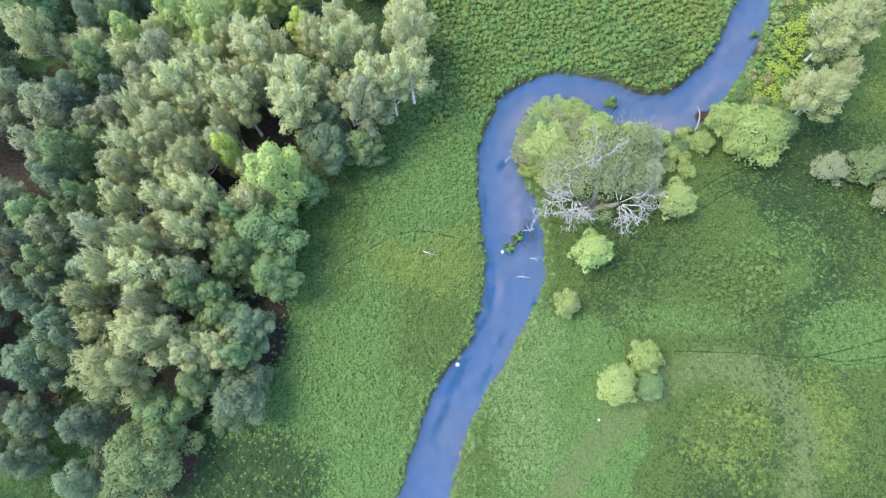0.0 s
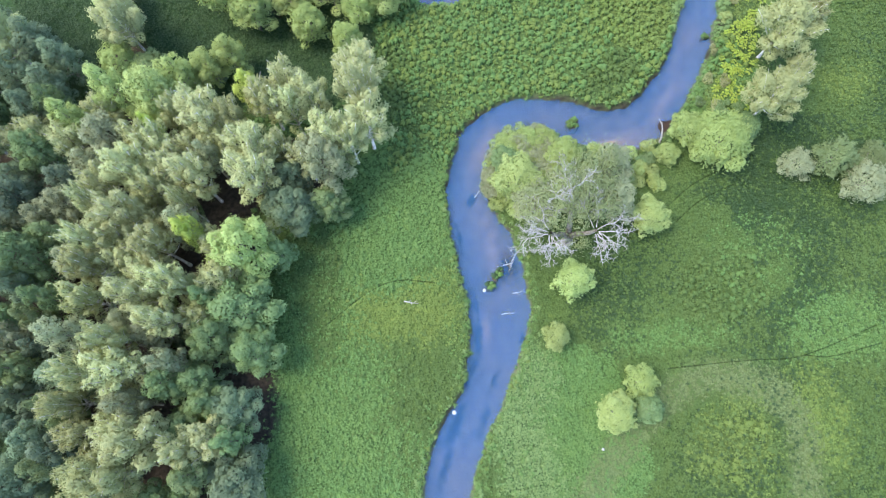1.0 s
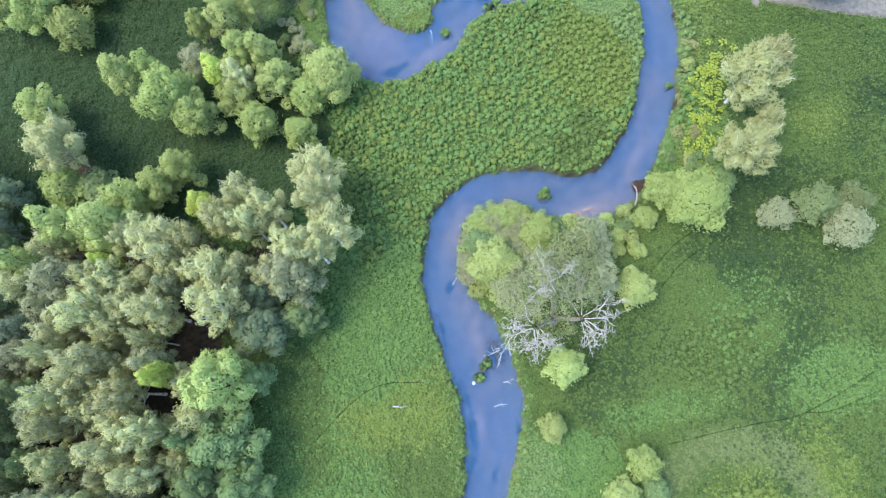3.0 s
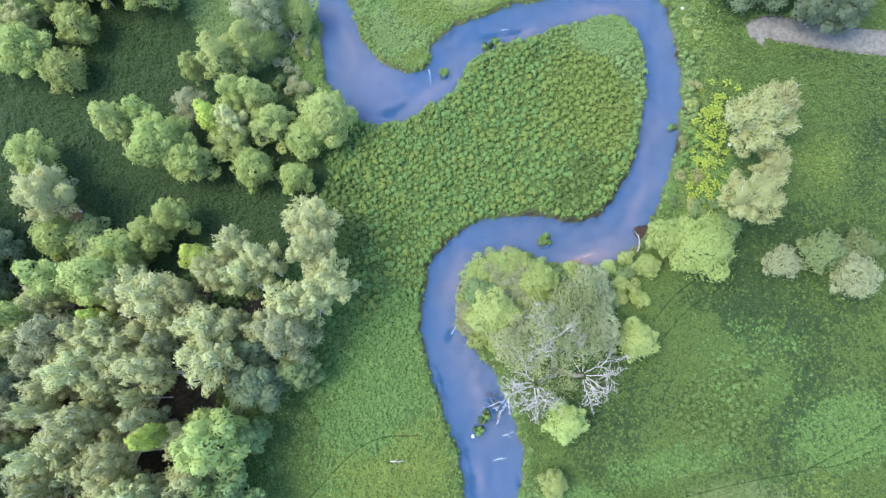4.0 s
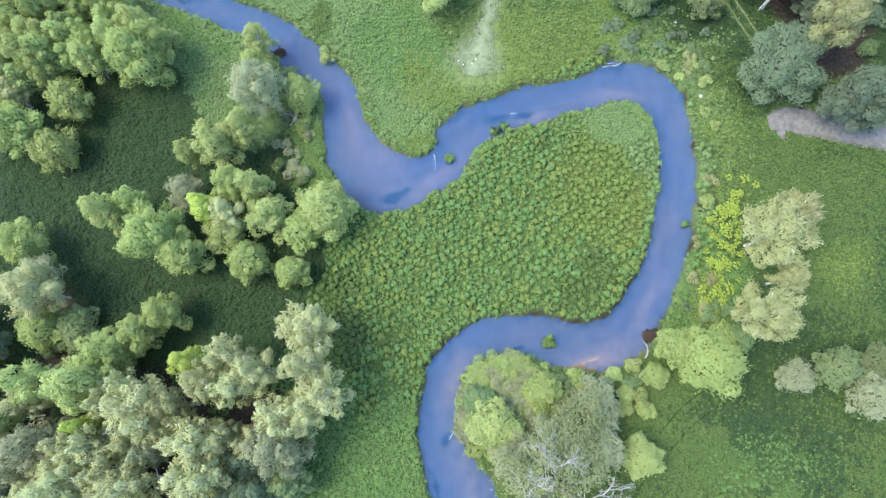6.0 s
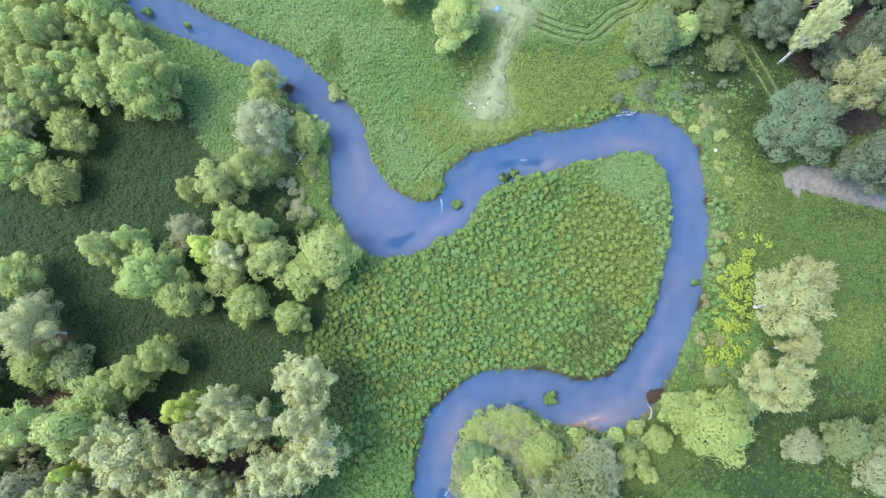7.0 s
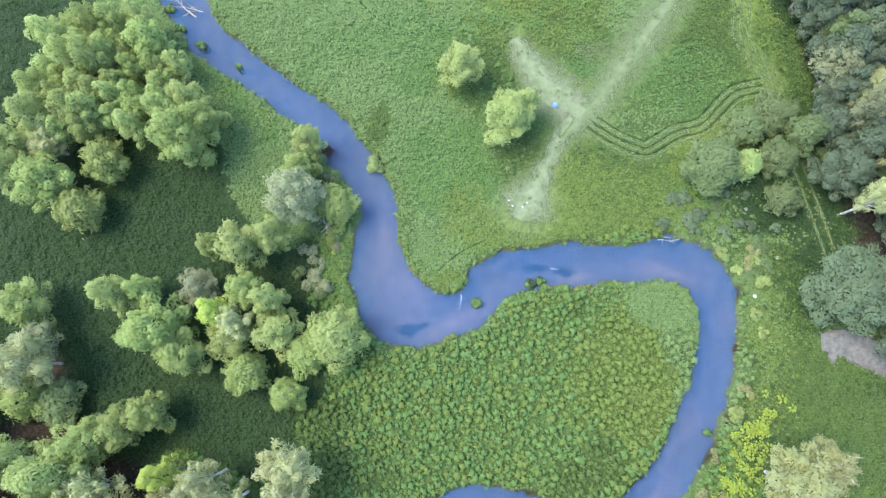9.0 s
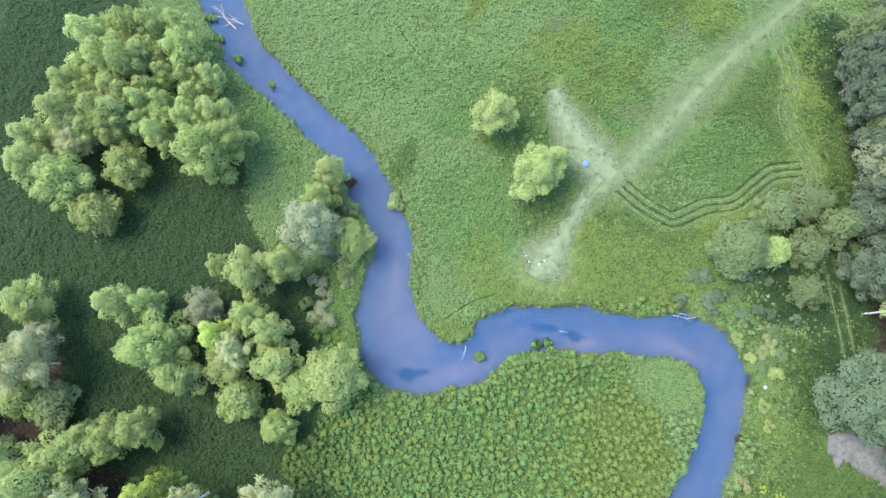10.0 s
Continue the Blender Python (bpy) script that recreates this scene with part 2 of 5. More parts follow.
def tube(path, radii, sides=7):
    """A round tapering limb along a list of points: verts and quads."""
    path = np.asarray(path, float)
    vs, k = [], len(path)
    for i in range(k):
        d = Vector(path[min(i + 1, k - 1)] - path[max(i - 1, 0)]).normalized()
        u = d.cross(Vector((0.31, 0.87, 0.38))).normalized()
        w = d.cross(u)
        for s in range(sides):
            a = 2 * math.pi * s / sides
            vs.append(Vector(path[i]) + (u * math.cos(a) + w * math.sin(a)) * radii[i])
    qs = [(i * sides + s, i * sides + (s + 1) % sides, (i + 1) * sides + (s + 1) % sides, (i + 1) * sides + s)
          for i in range(k - 1) for s in range(sides)]
    return [tuple(v) for v in vs], qs


def tubes(name, limbs, mat, sides=7):
    vs, qs = [], []
    for path, radii in limbs:
        a, q = tube(path, radii, sides)
        qs += [tuple(i + len(vs) for i in f) for f in q]
        vs += a
    return mesh_np(name, vs, qs, mats=[mat], smooth=True)


def part(name, me, parent, label=""):
    ob = new(name, me)
    ob.parent = parent
    return tagged(ob, label)


# ---- river, banks and ground ----
# centre line and half width, downstream reach then upstream reach
LOWER = [(-12.0, -45.0, 3.2), (-7.0, -25.0, 3.2), (-3.2, -11.3, 3.1), (-0.4, -3.2, 3.2), (2.1, 2.4, 3.0), (5.9, 7.6, 2.9), (7.9, 11.7, 3.1), (10.1, 18.1, 4.0),
         (10.2, 23.1, 4.3), (9.6, 28.6, 4.0), (8.4, 34.3, 3.0), (8.7, 39.1, 2.4), (11.0, 44.3, 2.6), (14.6, 47.0, 2.4),
         (18.7, 48.0, 2.6), (23.8, 46.9, 2.8), (28.9, 44.2, 3.1), (35.5, 43.2, 3.4), (41.9, 48.3, 2.8), (46.5, 54.4, 2.8)]
UPPER = [(50.3, 61.9, 2.6), (52.4, 69.0, 2.4), (52.6, 75.6, 3.0), (48.6, 80.4, 3.2), (40.8, 80.1, 2.5), (34.5, 80.1, 2.9),
         (28.0, 79.8, 2.9), (22.1, 78.2, 3.2), (18.9, 74.5, 2.8), (14.0, 73.0, 3.2), (9.0, 73.9, 4.8), (6.1, 78.5, 4.4), (5.3, 83.0, 3.3),
         (5.7, 88.6, 2.6), (4.1, 92.6, 2.8), (1.5, 96.3, 2.8), (-1.1, 100.2, 2.8), (-4.9, 103.8, 2.6), (-9.2, 107.0, 2.3), (-14.3, 111.1, 2.5), (-19.4, 114.8, 2.8),
         (-22.5, 119.0, 2.9), (-25.3, 123.6, 3.0), (-29.0, 134.0, 3.0), (-38.0, 150.0, 3.0), (-60.0, 190.0, 3.0)]
WATER_Z = -0.6


def spline(points, per=8):
    """A smooth curve through the rows given (Catmull-Rom)."""
    p = np.array(points, float)
    p = np.vstack([2 * p[0] - p[1], p, 2 * p[-1] - p[-2]])
    out = []
    for i in range(1, len(p) - 2):
        for t in np.linspace(0, 1, per, endpoint=False):
            a, b, c, d = p[i - 1:i + 3]
            out.append(0.5 * (2 * b + (c - a) * t + (2 * a - 5 * b + 4 * c - d) * t ** 2 + (3 * b - a - 3 * c + d) * t ** 3))
    out.append(p[-2])
    return np.array(out)


RIVER = spline(LOWER + UPPER, 10)


def wobble(x, y, s, seed=0.0):
    """Cheap smooth irregularity in about -1..1."""
    return (np.sin(x * s + 1.3 * np.sin(y * s * 0.7 + seed) + seed) + np.sin(y * s * 1.13 + 1.7 * np.sin(x * s * 0.61 + 2 + seed))
            + 0.6 * np.sin((x + y) * s * 1.9 + seed * 2.1) + 0.6 * np.sin((x - y) * s * 2.3 + 1 + seed)) / 2.6


def away(x, y, line):
    """Distance to a line of rows (x, y, half width), less the half width."""
    best = np.full(x.shape, 1e9)
    for a, b in zip(line[:-1], line[1:]):
        d = b[:2] - a[:2]
        t = np.clip(((x - a[0]) * d[0] + (y - a[1]) * d[1]) / max(d @ d, 1e-9), 0, 1)
        dist = np.hypot(x - a[0] - t * d[0], y - a[1] - t * d[1]) - (a[2] + t * (b[2] - a[2]))
        best = np.minimum(best, dist)
    return best


CORE_X, CORE_Y, STEP = (-76.0, 104.0), (-40.0, 160.0), 0.8
core_x = np.arange(CORE_X[0], CORE_X[1] + 0.01, STEP)
core_y = np.arange(CORE_Y[0], CORE_Y[1] + 0.01, STEP)
far = np.array([4, 12, 30, 70, 160, 400, 1000, 2500.0])
gx = np.concatenate([core_x[0] - far[::-1], core_x, core_x[-1] + far])
gy = np.concatenate([core_y[0] - far[::-1], core_y, core_y[-1] + far])
GX, GY = np.meshgrid(gx, gy)
SHORE = away(GX.ravel(), GY.ravel(), RIVER[::2]).reshape(GX.shape)
SHORE += 0.35 * wobble(GX, GY, 0.9) + 0.22 * wobble(GX, GY, 2.3, 3.0)
# sand shoals: x, y, half length, half width, turn
SHOALS = [(31.8, 41.4, 5.5, 1.7, 8), (6.6, 84.0, 5.0, 0.9, 95), (9.3, 77.5, 4.5, 2.2, 125), (46.8, 78.6, 3.6, 1.1, -20), (41.5, 47.0, 4.0, 1.0, 50),
          (8.2, 16.4, 1.8, 0.6, 80), (11.0, 29.5, 4.5, 0.9, 95), (16.5, 72.4, 4.0, 0.9, 20), (45.4, 54.0, 4.5, 0.9, 58), (12.6, 44.0, 3.6, 0.9, 55), (34.0, 78.4, 2.2, 0.7, 12)]
# beds of dark water weed: the same; the row at (12.8, 25.0) paints willow shade
WEEDS_AND_SHADE = [(7.0, 20.8, 2.4, 0.6, 95), (6.6, 15.0, 3.2, 0.6, 80), (5.0, 11.4, 2.4, 0.6, 60), (1.6, 4.2, 3.0, 0.7, 60), (-0.8, -1.5, 3.0, 0.6, 65), (8.0, 9.5, 1.8, 0.35, 60), (5.8, 4.6, 2.6, 0.4, 62),
         (28.3, 79.9, 2.0, 0.6, 0), (31.9, 79.2, 1.5, 0.7, -10), (9.8, 71.4, 1.4, 1.0, 0), (12.0, 72.0, 1.3, 0.5, 20), (12.8, 25.0, 1.6, 2.0, 0),
         (21.5, 45.6, 1.6, 0.4, 0), (12.6, 14.0, 1.6, 0.4, 80), (9.2, 36.0, 1.0, 0.6, 60), (6.2, 30.5, 3.0, 0.4, 95), (21.5, 81.0, 2.0, 0.5, 20), (48.0, 83.0, 3.0, 0.5, 0)]


def patches(rows):
    """Soft-edged patches over the ground, 0 to 1."""
    total = np.zeros(GX.shape)
    for sx, sy, sl, sw, st in rows:
        c, s = math.cos(radians(st)), math.sin(radians(st))
        u, v = ((GX - sx) * c + (GY - sy) * s) / sl, (-(GX - sx) * s + (GY - sy) * c) / sw
        total = np.maximum(total, 0.8 * np.exp(-(u * u + v * v) / 2.2) * (1 + 0.2 * wobble(GX, GY, 0.8, 6.0)))
    return np.clip(total, 0, 1)


shoal, weed_shade = patches(SHOALS), patches(WEEDS_AND_SHADE)
depth = 0.18 + 1.5 * np.clip(-SHORE / 2.6, 0, 1) ** 0.8
depth = depth * (1 - 0.92 * shoal) + 0.1 * wobble(GX, GY, 0.5, 5.0)
# the sand spit by the snag just breaks the surface
spit = np.exp(-((GX - 31.8) / 4.0) ** 2 - ((GY - 41.4 + 0.10 * (GX - 31.8)) / 0.9) ** 2)
bank = np.clip((SHORE + 0.1) / 0.7, 0, 1)
bank = bank * bank * (3 - 2 * bank)
HEIGHT = (WATER_Z - np.maximum(depth, 0.08) * (1 - spit) + 0.05 * spit) * (1 - bank) + (0.10 * wobble(GX, GY, 0.21, 1.0) + 0.06 * wobble(GX, GY, 0.8, 4.0) + 0.05) * bank


def sample(field, x, y):
    """A field of the ground's core at places, bilinear."""
    k = len(far)
    i = np.clip((np.asarray(x) - core_x[0]) / STEP, 0, len(core_x) - 1.001)
    j = np.clip((np.asarray(y) - core_y[0]) / STEP, 0, len(core_y) - 1.001)
    i0, j0 = i.astype(int), j.astype(int)
    fx, fy = i - i0, j - j0
    i0, j0 = i0 + k, j0 + k
    return (field[j0, i0] * (1 - fx) * (1 - fy) + field[j0, i0 + 1] * fx * (1 - fy) + field[j0 + 1, i0] * (1 - fx) * fy + field[j0 + 1, i0 + 1] * fx * fy)


def ground_z(x, y):
    return float(sample(HEIGHT, np.array([x]), np.array([y]))[0])


# where the wood stands: rings of leaf litter, darkened to carry the tree shade
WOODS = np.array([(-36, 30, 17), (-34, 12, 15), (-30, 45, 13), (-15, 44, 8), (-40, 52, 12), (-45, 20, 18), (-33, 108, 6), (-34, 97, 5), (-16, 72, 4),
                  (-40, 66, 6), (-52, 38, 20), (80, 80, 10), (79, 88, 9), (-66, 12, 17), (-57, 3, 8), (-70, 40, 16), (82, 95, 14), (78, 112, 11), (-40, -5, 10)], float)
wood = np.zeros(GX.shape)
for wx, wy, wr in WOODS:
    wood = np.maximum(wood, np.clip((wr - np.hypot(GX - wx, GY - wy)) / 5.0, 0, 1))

# bare undercut earth with painted overhang shadow along north banks, in stretches
slope_y, slope_x = np.gradient(SHORE, gy, gx)
CUT = np.clip((slope_y - 0.25) * 2, 0, 1) * np.clip(1.2 + 1.6 * wobble(GX, GY, 0.23, 6.0), 0, 1) * np.where(GY < 64, 1.0, 0.35)
CUT = np.maximum(CUT, np.clip((slope_x - 0.6) * 2.5, 0, 1) * np.clip(wobble(GX, GY, 0.31, 2.0) * 2 + 0.3, 0, 1) * (GY > 40) * (GX > 40))

ROAD = [(66.5, 68.6, 1.2), (70.0, 68.2, 2.1), (74.5, 66.2, 2.4), (80.0, 63.6, 2.4), (92.0, 58.5, 2.4)]
SPUR = [(68.6, 68.4, 0.8), (67.9, 66.8, 0.7), (67.8, 65.6, 0.35)]
PATH_S = [(25.8, 86.6, 1.2), (26.8, 88.6, 4.4), (28.4, 91.4, 2.8), (30.6, 95.6, 1.5), (32.6, 99.4, 1.6), (35.0, 103.0, 3.0)]
PATH_N = [(32.5, 98.6, 1.6), (36.4, 102.8, 3.2), (39.3, 106.0, 3.0), (43.0, 111.0, 3.4), (47.0, 116.3, 3.8), (52.0, 122.6, 3.2), (58.0, 129.0, 2.6), (66.0, 137.5, 2.2)]
PATH_W = [(26.4, 115.0, 1.4), (28.4, 110.8, 3.0), (30.8, 107.2, 3.8), (33.4, 104.6, 4.2), (36.0, 102.6, 2.8)]
RUT = [(36.6, 101.0), (40.0, 98.6), (43.5, 96.9), (45.5, 96.8), (49.5, 99.1), (53.5, 100.2), (56.7, 103.2), (59.1, 105.3), (63.2, 106.2)]
RUT_S = [(64.6, 105.6), (65.6, 99.3), (67.1, 92.1), (69.4, 81.7), (70.6, 75.0), (70.2, 70.5)]
RUT_N = [(65.2, 105.6), (63.6, 109.0), (61.4, 112.4), (60.6, 115.5), (61.4, 119.8), (60.6, 124.0), (58.4, 128.6)]
# dry flattened grass along the old channel and the trodden paths
ARC = spline([(13.0, -13.0, 1.8), (20.4, -4.4, 1.8), (30.3, 3.4, 2.0), (38.2, 5.2, 2.0), (44.7, 2.4, 2.0), (47.6, -3.4, 2.0), (46.0, -12.0, 2.0)], 4)
near_path = np.full(GX.shape, 1e9)
for strip in (PATH_S, PATH_N, PATH_W):
    near_path = np.minimum(near_path, away(GX, GY, spline(strip, 3)))
DRY = np.maximum(np.clip(0.5 - away(GX, GY, ARC) / 2.2, 0, 1) * 0.45, np.clip(0.6 - near_path / 2.4, 0, 1) * 0.55)

rows_n, cols_n = GX.shape
idx = np.arange(rows_n * cols_n).reshape(rows_n, cols_n)
quads = np.stack([idx[:-1, :-1], idx[:-1, 1:], idx[1:, 1:], idx[1:, :-1]], -1).reshape(-1, 4)
ground = tagged(new("ground", mesh_np("ground", np.stack([GX, GY, HEIGHT], -1).reshape(-1, 3), quads, mats=[GROUND], smooth=True)),
                "green river meadow ground with steep earth banks", "ground", kind="structure")
for key, field in (("shaded_litter", wood), ("bed", 1 - bank), ("shoal", np.maximum(shoal * 0.48 * (1 - CUT) * np.clip(-SHORE / 0.7, 0, 1), spit) * (1 - bank)), ("dry", DRY), ("weed", weed_shade * (1 - bank)), ("cut", CUT * np.clip((0.75 - SHORE) / 0.35, 0, 1) * np.clip((SHORE + 0.5) / 0.4, 0, 1))):
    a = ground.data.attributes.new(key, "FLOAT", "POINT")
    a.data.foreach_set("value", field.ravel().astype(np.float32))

wet = np.min([SHORE[:-1, :-1], SHORE[:-1, 1:], SHORE[1:, 1:], SHORE[1:, :-1]], axis=0).ravel() < 0.7
used, wq = np.unique(quads[wet], return_inverse=True)
wv = np.stack([GX.ravel()[used], GY.ravel()[used], np.full(len(used), WATER_Z)], -1)
tagged(new("water", mesh_np("water", wv, wq.reshape(-1, 4), mats=[WATER], smooth=True)), "calm blue river water over a sandy bed", "river", kind="structure")


def ribbon(name, line, mat, lift, label, category, ragged=0.25):
    """A worn strip that lies on the ground along a line of (x, y, half width)."""
    p = spline(line, 8)
    vs, qs, lanes, run = [], [], [], 0.0
    for i, (x, y, w) in enumerate(p):
        d = p[min(i + 1, len(p) - 1)] - p[max(i - 1, 0)]
        k = max(np.hypot(d[0], d[1]), 1e-6)
        run += k / 2
        for s in (-1, -0.5, 0, 0.5, 1):
            o = s * w * (1 + ragged * random.uniform(-1, 1))
            vx, vy = x - d[1] / k * o, y + d[0] / k * o
            vs.append((vx, vy, ground_z(vx, vy) + lift * (1 - 0.7 * abs(s))))
            lanes += [o * 1.6, run * 0.12, w]
        if i:
            for s in range(4):
                qs.append((5 * i - 5 + s, 5 * i - 4 + s, 5 * i + 1 + s, 5 * i + s))
    ob = tagged(new(name, mesh_np(name, vs, qs, mats=[mat], smooth=True)), label, category, kind="structure")
    a = ob.data.attributes.new("edge", "FLOAT", "POINT")
    a.data.foreach_set("value", np.tile([1.0, 0.5, 0.0, 0.5, 1.0], len(p)).astype(np.float32))
    a = ob.data.attributes.new("lane", "FLOAT_VECTOR", "POINT")
    a.data.foreach_set("vector", np.array(lanes, np.float32))
    return ob


gravel_road = ribbon("road", ROAD, GRAVEL, 0.08, "grey gravel road ending at the meadow", "road", 0.1)
ribbon("path", SPUR, GRAVEL, 0.07, "short gravel spur beside the road", "path")
ribbon("path", PATH_S, DUST, 0.07, "pale trodden path towards the river", "path")
ribbon("path", PATH_N, WORN, 0.09, "wide pale worn track across the meadow", "path")
ribbon("path", PATH_W, DUST, 0.11, "pale trampled clearing beside the willow", "path")
RUTS, GROOVES = [], []
for line, name in ((RUT, "wheel_rut"), (RUT_N, "wheel_rut"), (RUT_S, "wheel_rut")):
    p = np.array(line)
    for side in (-1.1, 0.0, 1.1) if line is not RUT_S else (-0.75, 0.75):
        d = np.gradient(p, axis=0)
        k = np.hypot(d[:, 0], d[:, 1])[:, None]
        q = p + np.stack([-d[:, 1], d[:, 0]], 1) / k * side
        row = [(a, b, 0.5) for a, b in q]
        if line is RUT:
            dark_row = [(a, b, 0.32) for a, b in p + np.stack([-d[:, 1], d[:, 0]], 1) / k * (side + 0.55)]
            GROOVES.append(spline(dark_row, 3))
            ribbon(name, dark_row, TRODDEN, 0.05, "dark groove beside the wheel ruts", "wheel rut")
        RUTS.append(spline(row, 3))
        ribbon(name, row, RUTTED, 0.06, "pale wheel rut pressed into meadow grass", "wheel rut")

# ---- trees ----
def leaf_cards(rng, centres, radii, count, size, spread=0.5, up=0.35, axis_z=0.0, loose=0.15, keep=-0.35, plume=1.0, slim=0.5):
    """Leaf sprays on the outside of a heap of lobes: verts, tris and soft normals. plume: how far the lobes are drawn out, up and away from the trunk."""
    centres, radii = np.asarray(centres, float), np.asarray(radii, float)
    way = centres - np.array([0, 0, axis_z])
    way[:, 2] = np.maximum(way[:, 2], 0) * 0.4 + radii * 1.6
    way /= np.linalg.norm(way, axis=1)[:, None]
    pick = rng.choice(len(radii), count * 3, p=radii ** 2 / (radii ** 2).sum())
    d = rng.normal(size=(count * 3, 3))
    d /= np.linalg.norm(d, axis=1)[:, None]
    out = centres[pick] - np.array([0, 0, axis_z])
    out /= np.maximum(np.linalg.norm(out, axis=1), 1e-6)[:, None]
    out[:, 2] += up
    ok = (d * out).sum(1) > keep
    along = (d * way[pick]).sum(1)
    shell = 1 - loose * rng.random(count * 3) + loose * 1.6 * rng.random(count * 3) ** 5
    lump = 1 + 0.09 * np.sin(d[:, 0] * 9 + pick) * np.sin(d[:, 1] * 8 + pick * 2) + 0.08 * np.sin(d[:, 0] * 17 + pick * 3) * np.sin(d[:, 2] * 15 + pick)
    taper = 1 - 0.30 * (plume > 1.05) * np.maximum(along, 0) ** 2
    side = d - way[pick] * along[:, None]
    p = centres[pick] + (side * taper[:, None] + way[pick] * (along * plume)[:, None]) * (radii[pick] * shell * lump)[:, None]
    for c, r, a in zip(centres, radii, way):
        q = p - c
        t = q @ a
        ok &= np.sqrt(np.maximum((q * q).sum(1) - t * t, 0) + (t / plume) ** 2) > 0.66 * r
    p, d, a = p[ok][:count], d[ok][:count], way[pick][ok][:count]
    n = d + rng.normal(size=p.shape) * spread
    n[:, 2] += 0.35
    n /= np.linalg.norm(n, axis=1)[:, None]
    u = d * 0.5 + a * 0.9 + rng.normal(size=p.shape) * 0.5
    u -= n * (u * n).sum(1)[:, None]
    u /= np.maximum(np.linalg.norm(u, axis=1), 1e-6)[:, None]
    w = np.cross(n, u)
    s = (size * (0.55 + 0.9 * rng.random(len(p))))[:, None]
    v = np.stack([p + u * s * 1.7, p - u * s * 0.7 + w * s * slim, p - u * s * 0.8 - w * s * slim + n * s * 0.15], 1).reshape(-1, 3)
    soft = d * 0.7 + n * 0.3
    soft[:, 2] += 0.6
    soft /= np.linalg.norm(soft, axis=1)[:, None]
    return v, np.arange(len(v)).reshape(-1, 3), np.repeat(soft, 3, axis=0)


# lobes in a crown, their size to the crown's, how far they are drawn out, whether the crown is tall, and where it begins
HABIT = {"birch": (30, 0.22, 1.75, True, 0.28), "olive": (28, 0.23, 1.6, True, 0.36), "silver": (26, 0.25, 1.4, False, 0.18), "teal": (24, 0.26, 1.2, False, 0.16),
         "dark": (24, 0.26, 1.2, False, 0.08), "willow": (22, 0.27, 1.45, False, 0.15), "lime": (20, 0.28, 1.45, False, 0.18), "leafy": (22, 0.27, 1.35, False, 0.15),
         "alder": (34, 0.22, 1.1, False, 0.16), "sallow": (26, 0.25, 1.25, False, 0.14)}


def crown_lobes(rng, kind, R, h, base):
    """Lobe centres and radii of a crown of radius R that reaches from base to h."""
    C, Rr = [], []
    n, lr, plume, tall, _ = HABIT[kind]
    for i in range(n):
        f = (i + 0.5) / n
        z = base + (h - base) * (0.14 + 0.72 * f)
        if tall:
            rad = R * 0.76 * math.sqrt(max(0.03, 1 - (1.45 * abs(f - 0.38)) ** 2))
        else:
            rad = R * 0.78 * math.sqrt(max(0.02, 1 - (max(f - 0.15, 0) / 0.85) ** 2))
        a = i * 2.4 + rng.uniform(-0.5, 0.5)
        r = R * lr * rng.uniform(0.65, 1.35)
        rad *= rng.uniform(0.7, 1.22)
        C.append((rad * math.cos(a), rad * math.sin(a), min(z + rng.uniform(-0.5, 0.5), h - r * plume * 0.9)))
        Rr.append(r)
    C.append((0, 0, h - R * lr * 1.05 * plume))
    Rr.append(R * lr)
    for f in (0.36, 0.62) if tall else (0.30, 0.5):
        C.append((0, 0, base + (h - base) * f))
        Rr.append(R * (0.52 if tall else 0.66 if h > 8 else 0.8))
    return C, Rr


def make_tree(kind, seed, R, h, count, size):
    """A tree of one kind on the origin: an empty with trunk, limbs and crown."""
    rng = np.random.default_rng(seed)
    _, _, plume, tall, low = HABIT[kind]
    base = h * low
    C, Rr = crown_lobes(rng, kind, R, h, base)
    top = new("tree")
    bark = BIRCH_BARK if tall else BARK
    lean = rng.uniform(-0.3, 0.3, 2)
    spine = [(lean[0] * t, lean[1] * t, -0.3 + (h * 0.9 + 0.3) * t) for t in (0, 0.15, 0.4, 0.7, 1.0)]
    r0 = 0.012 * h + 0.05
    limbs = [(spine, [r0 * 1.5, r0, r0 * 0.8, r0 * 0.5, 0.03])]
    for c, r in zip(C[:14], Rr[:14]):
        z0 = max(base * 0.8, c[2] - 1.5 - r)
        t = z0 / h
        s = np.array((lean[0] * t, lean[1] * t, z0))
        mid = s * 0.45 + np.array(c) * 0.55 + np.array((0, 0, -0.25))
        limbs.append(([s, mid, c], [r0 * 0.45, r0 * 0.3, 0.025]))
    if tall:
        for c, r in list(zip(C, Rr))[-13:-2]:
            c = np.array(c)
            o = c + np.array((c[0] * 0.5, c[1] * 0.5, 1.6)) / max(np.linalg.norm(c[:2]) * 0.5, 1.6) * r * plume * 1.05
            limbs.append(([c * (1, 1, 0.9), (c + o) / 2 + rng.normal(size=3) * 0.12, o + rng.normal(size=3) * 0.2], [0.06, 0.045, 0.015]))
    part("trunk", tubes("trunk", limbs, bark, 5), top)
    airy = kind in ("birch", "olive", "silver")
    v, q, soft = leaf_cards(rng, C, Rr, count, size, spread=0.45, axis_z=base, loose=0.32 if airy else 0.2, plume=plume, slim=0.40 if airy else 0.46)
    part("crown", mesh_np("crown", v, tris=q, mats=[LEAF[kind]], smooth=True, normals=soft), top)
    return top


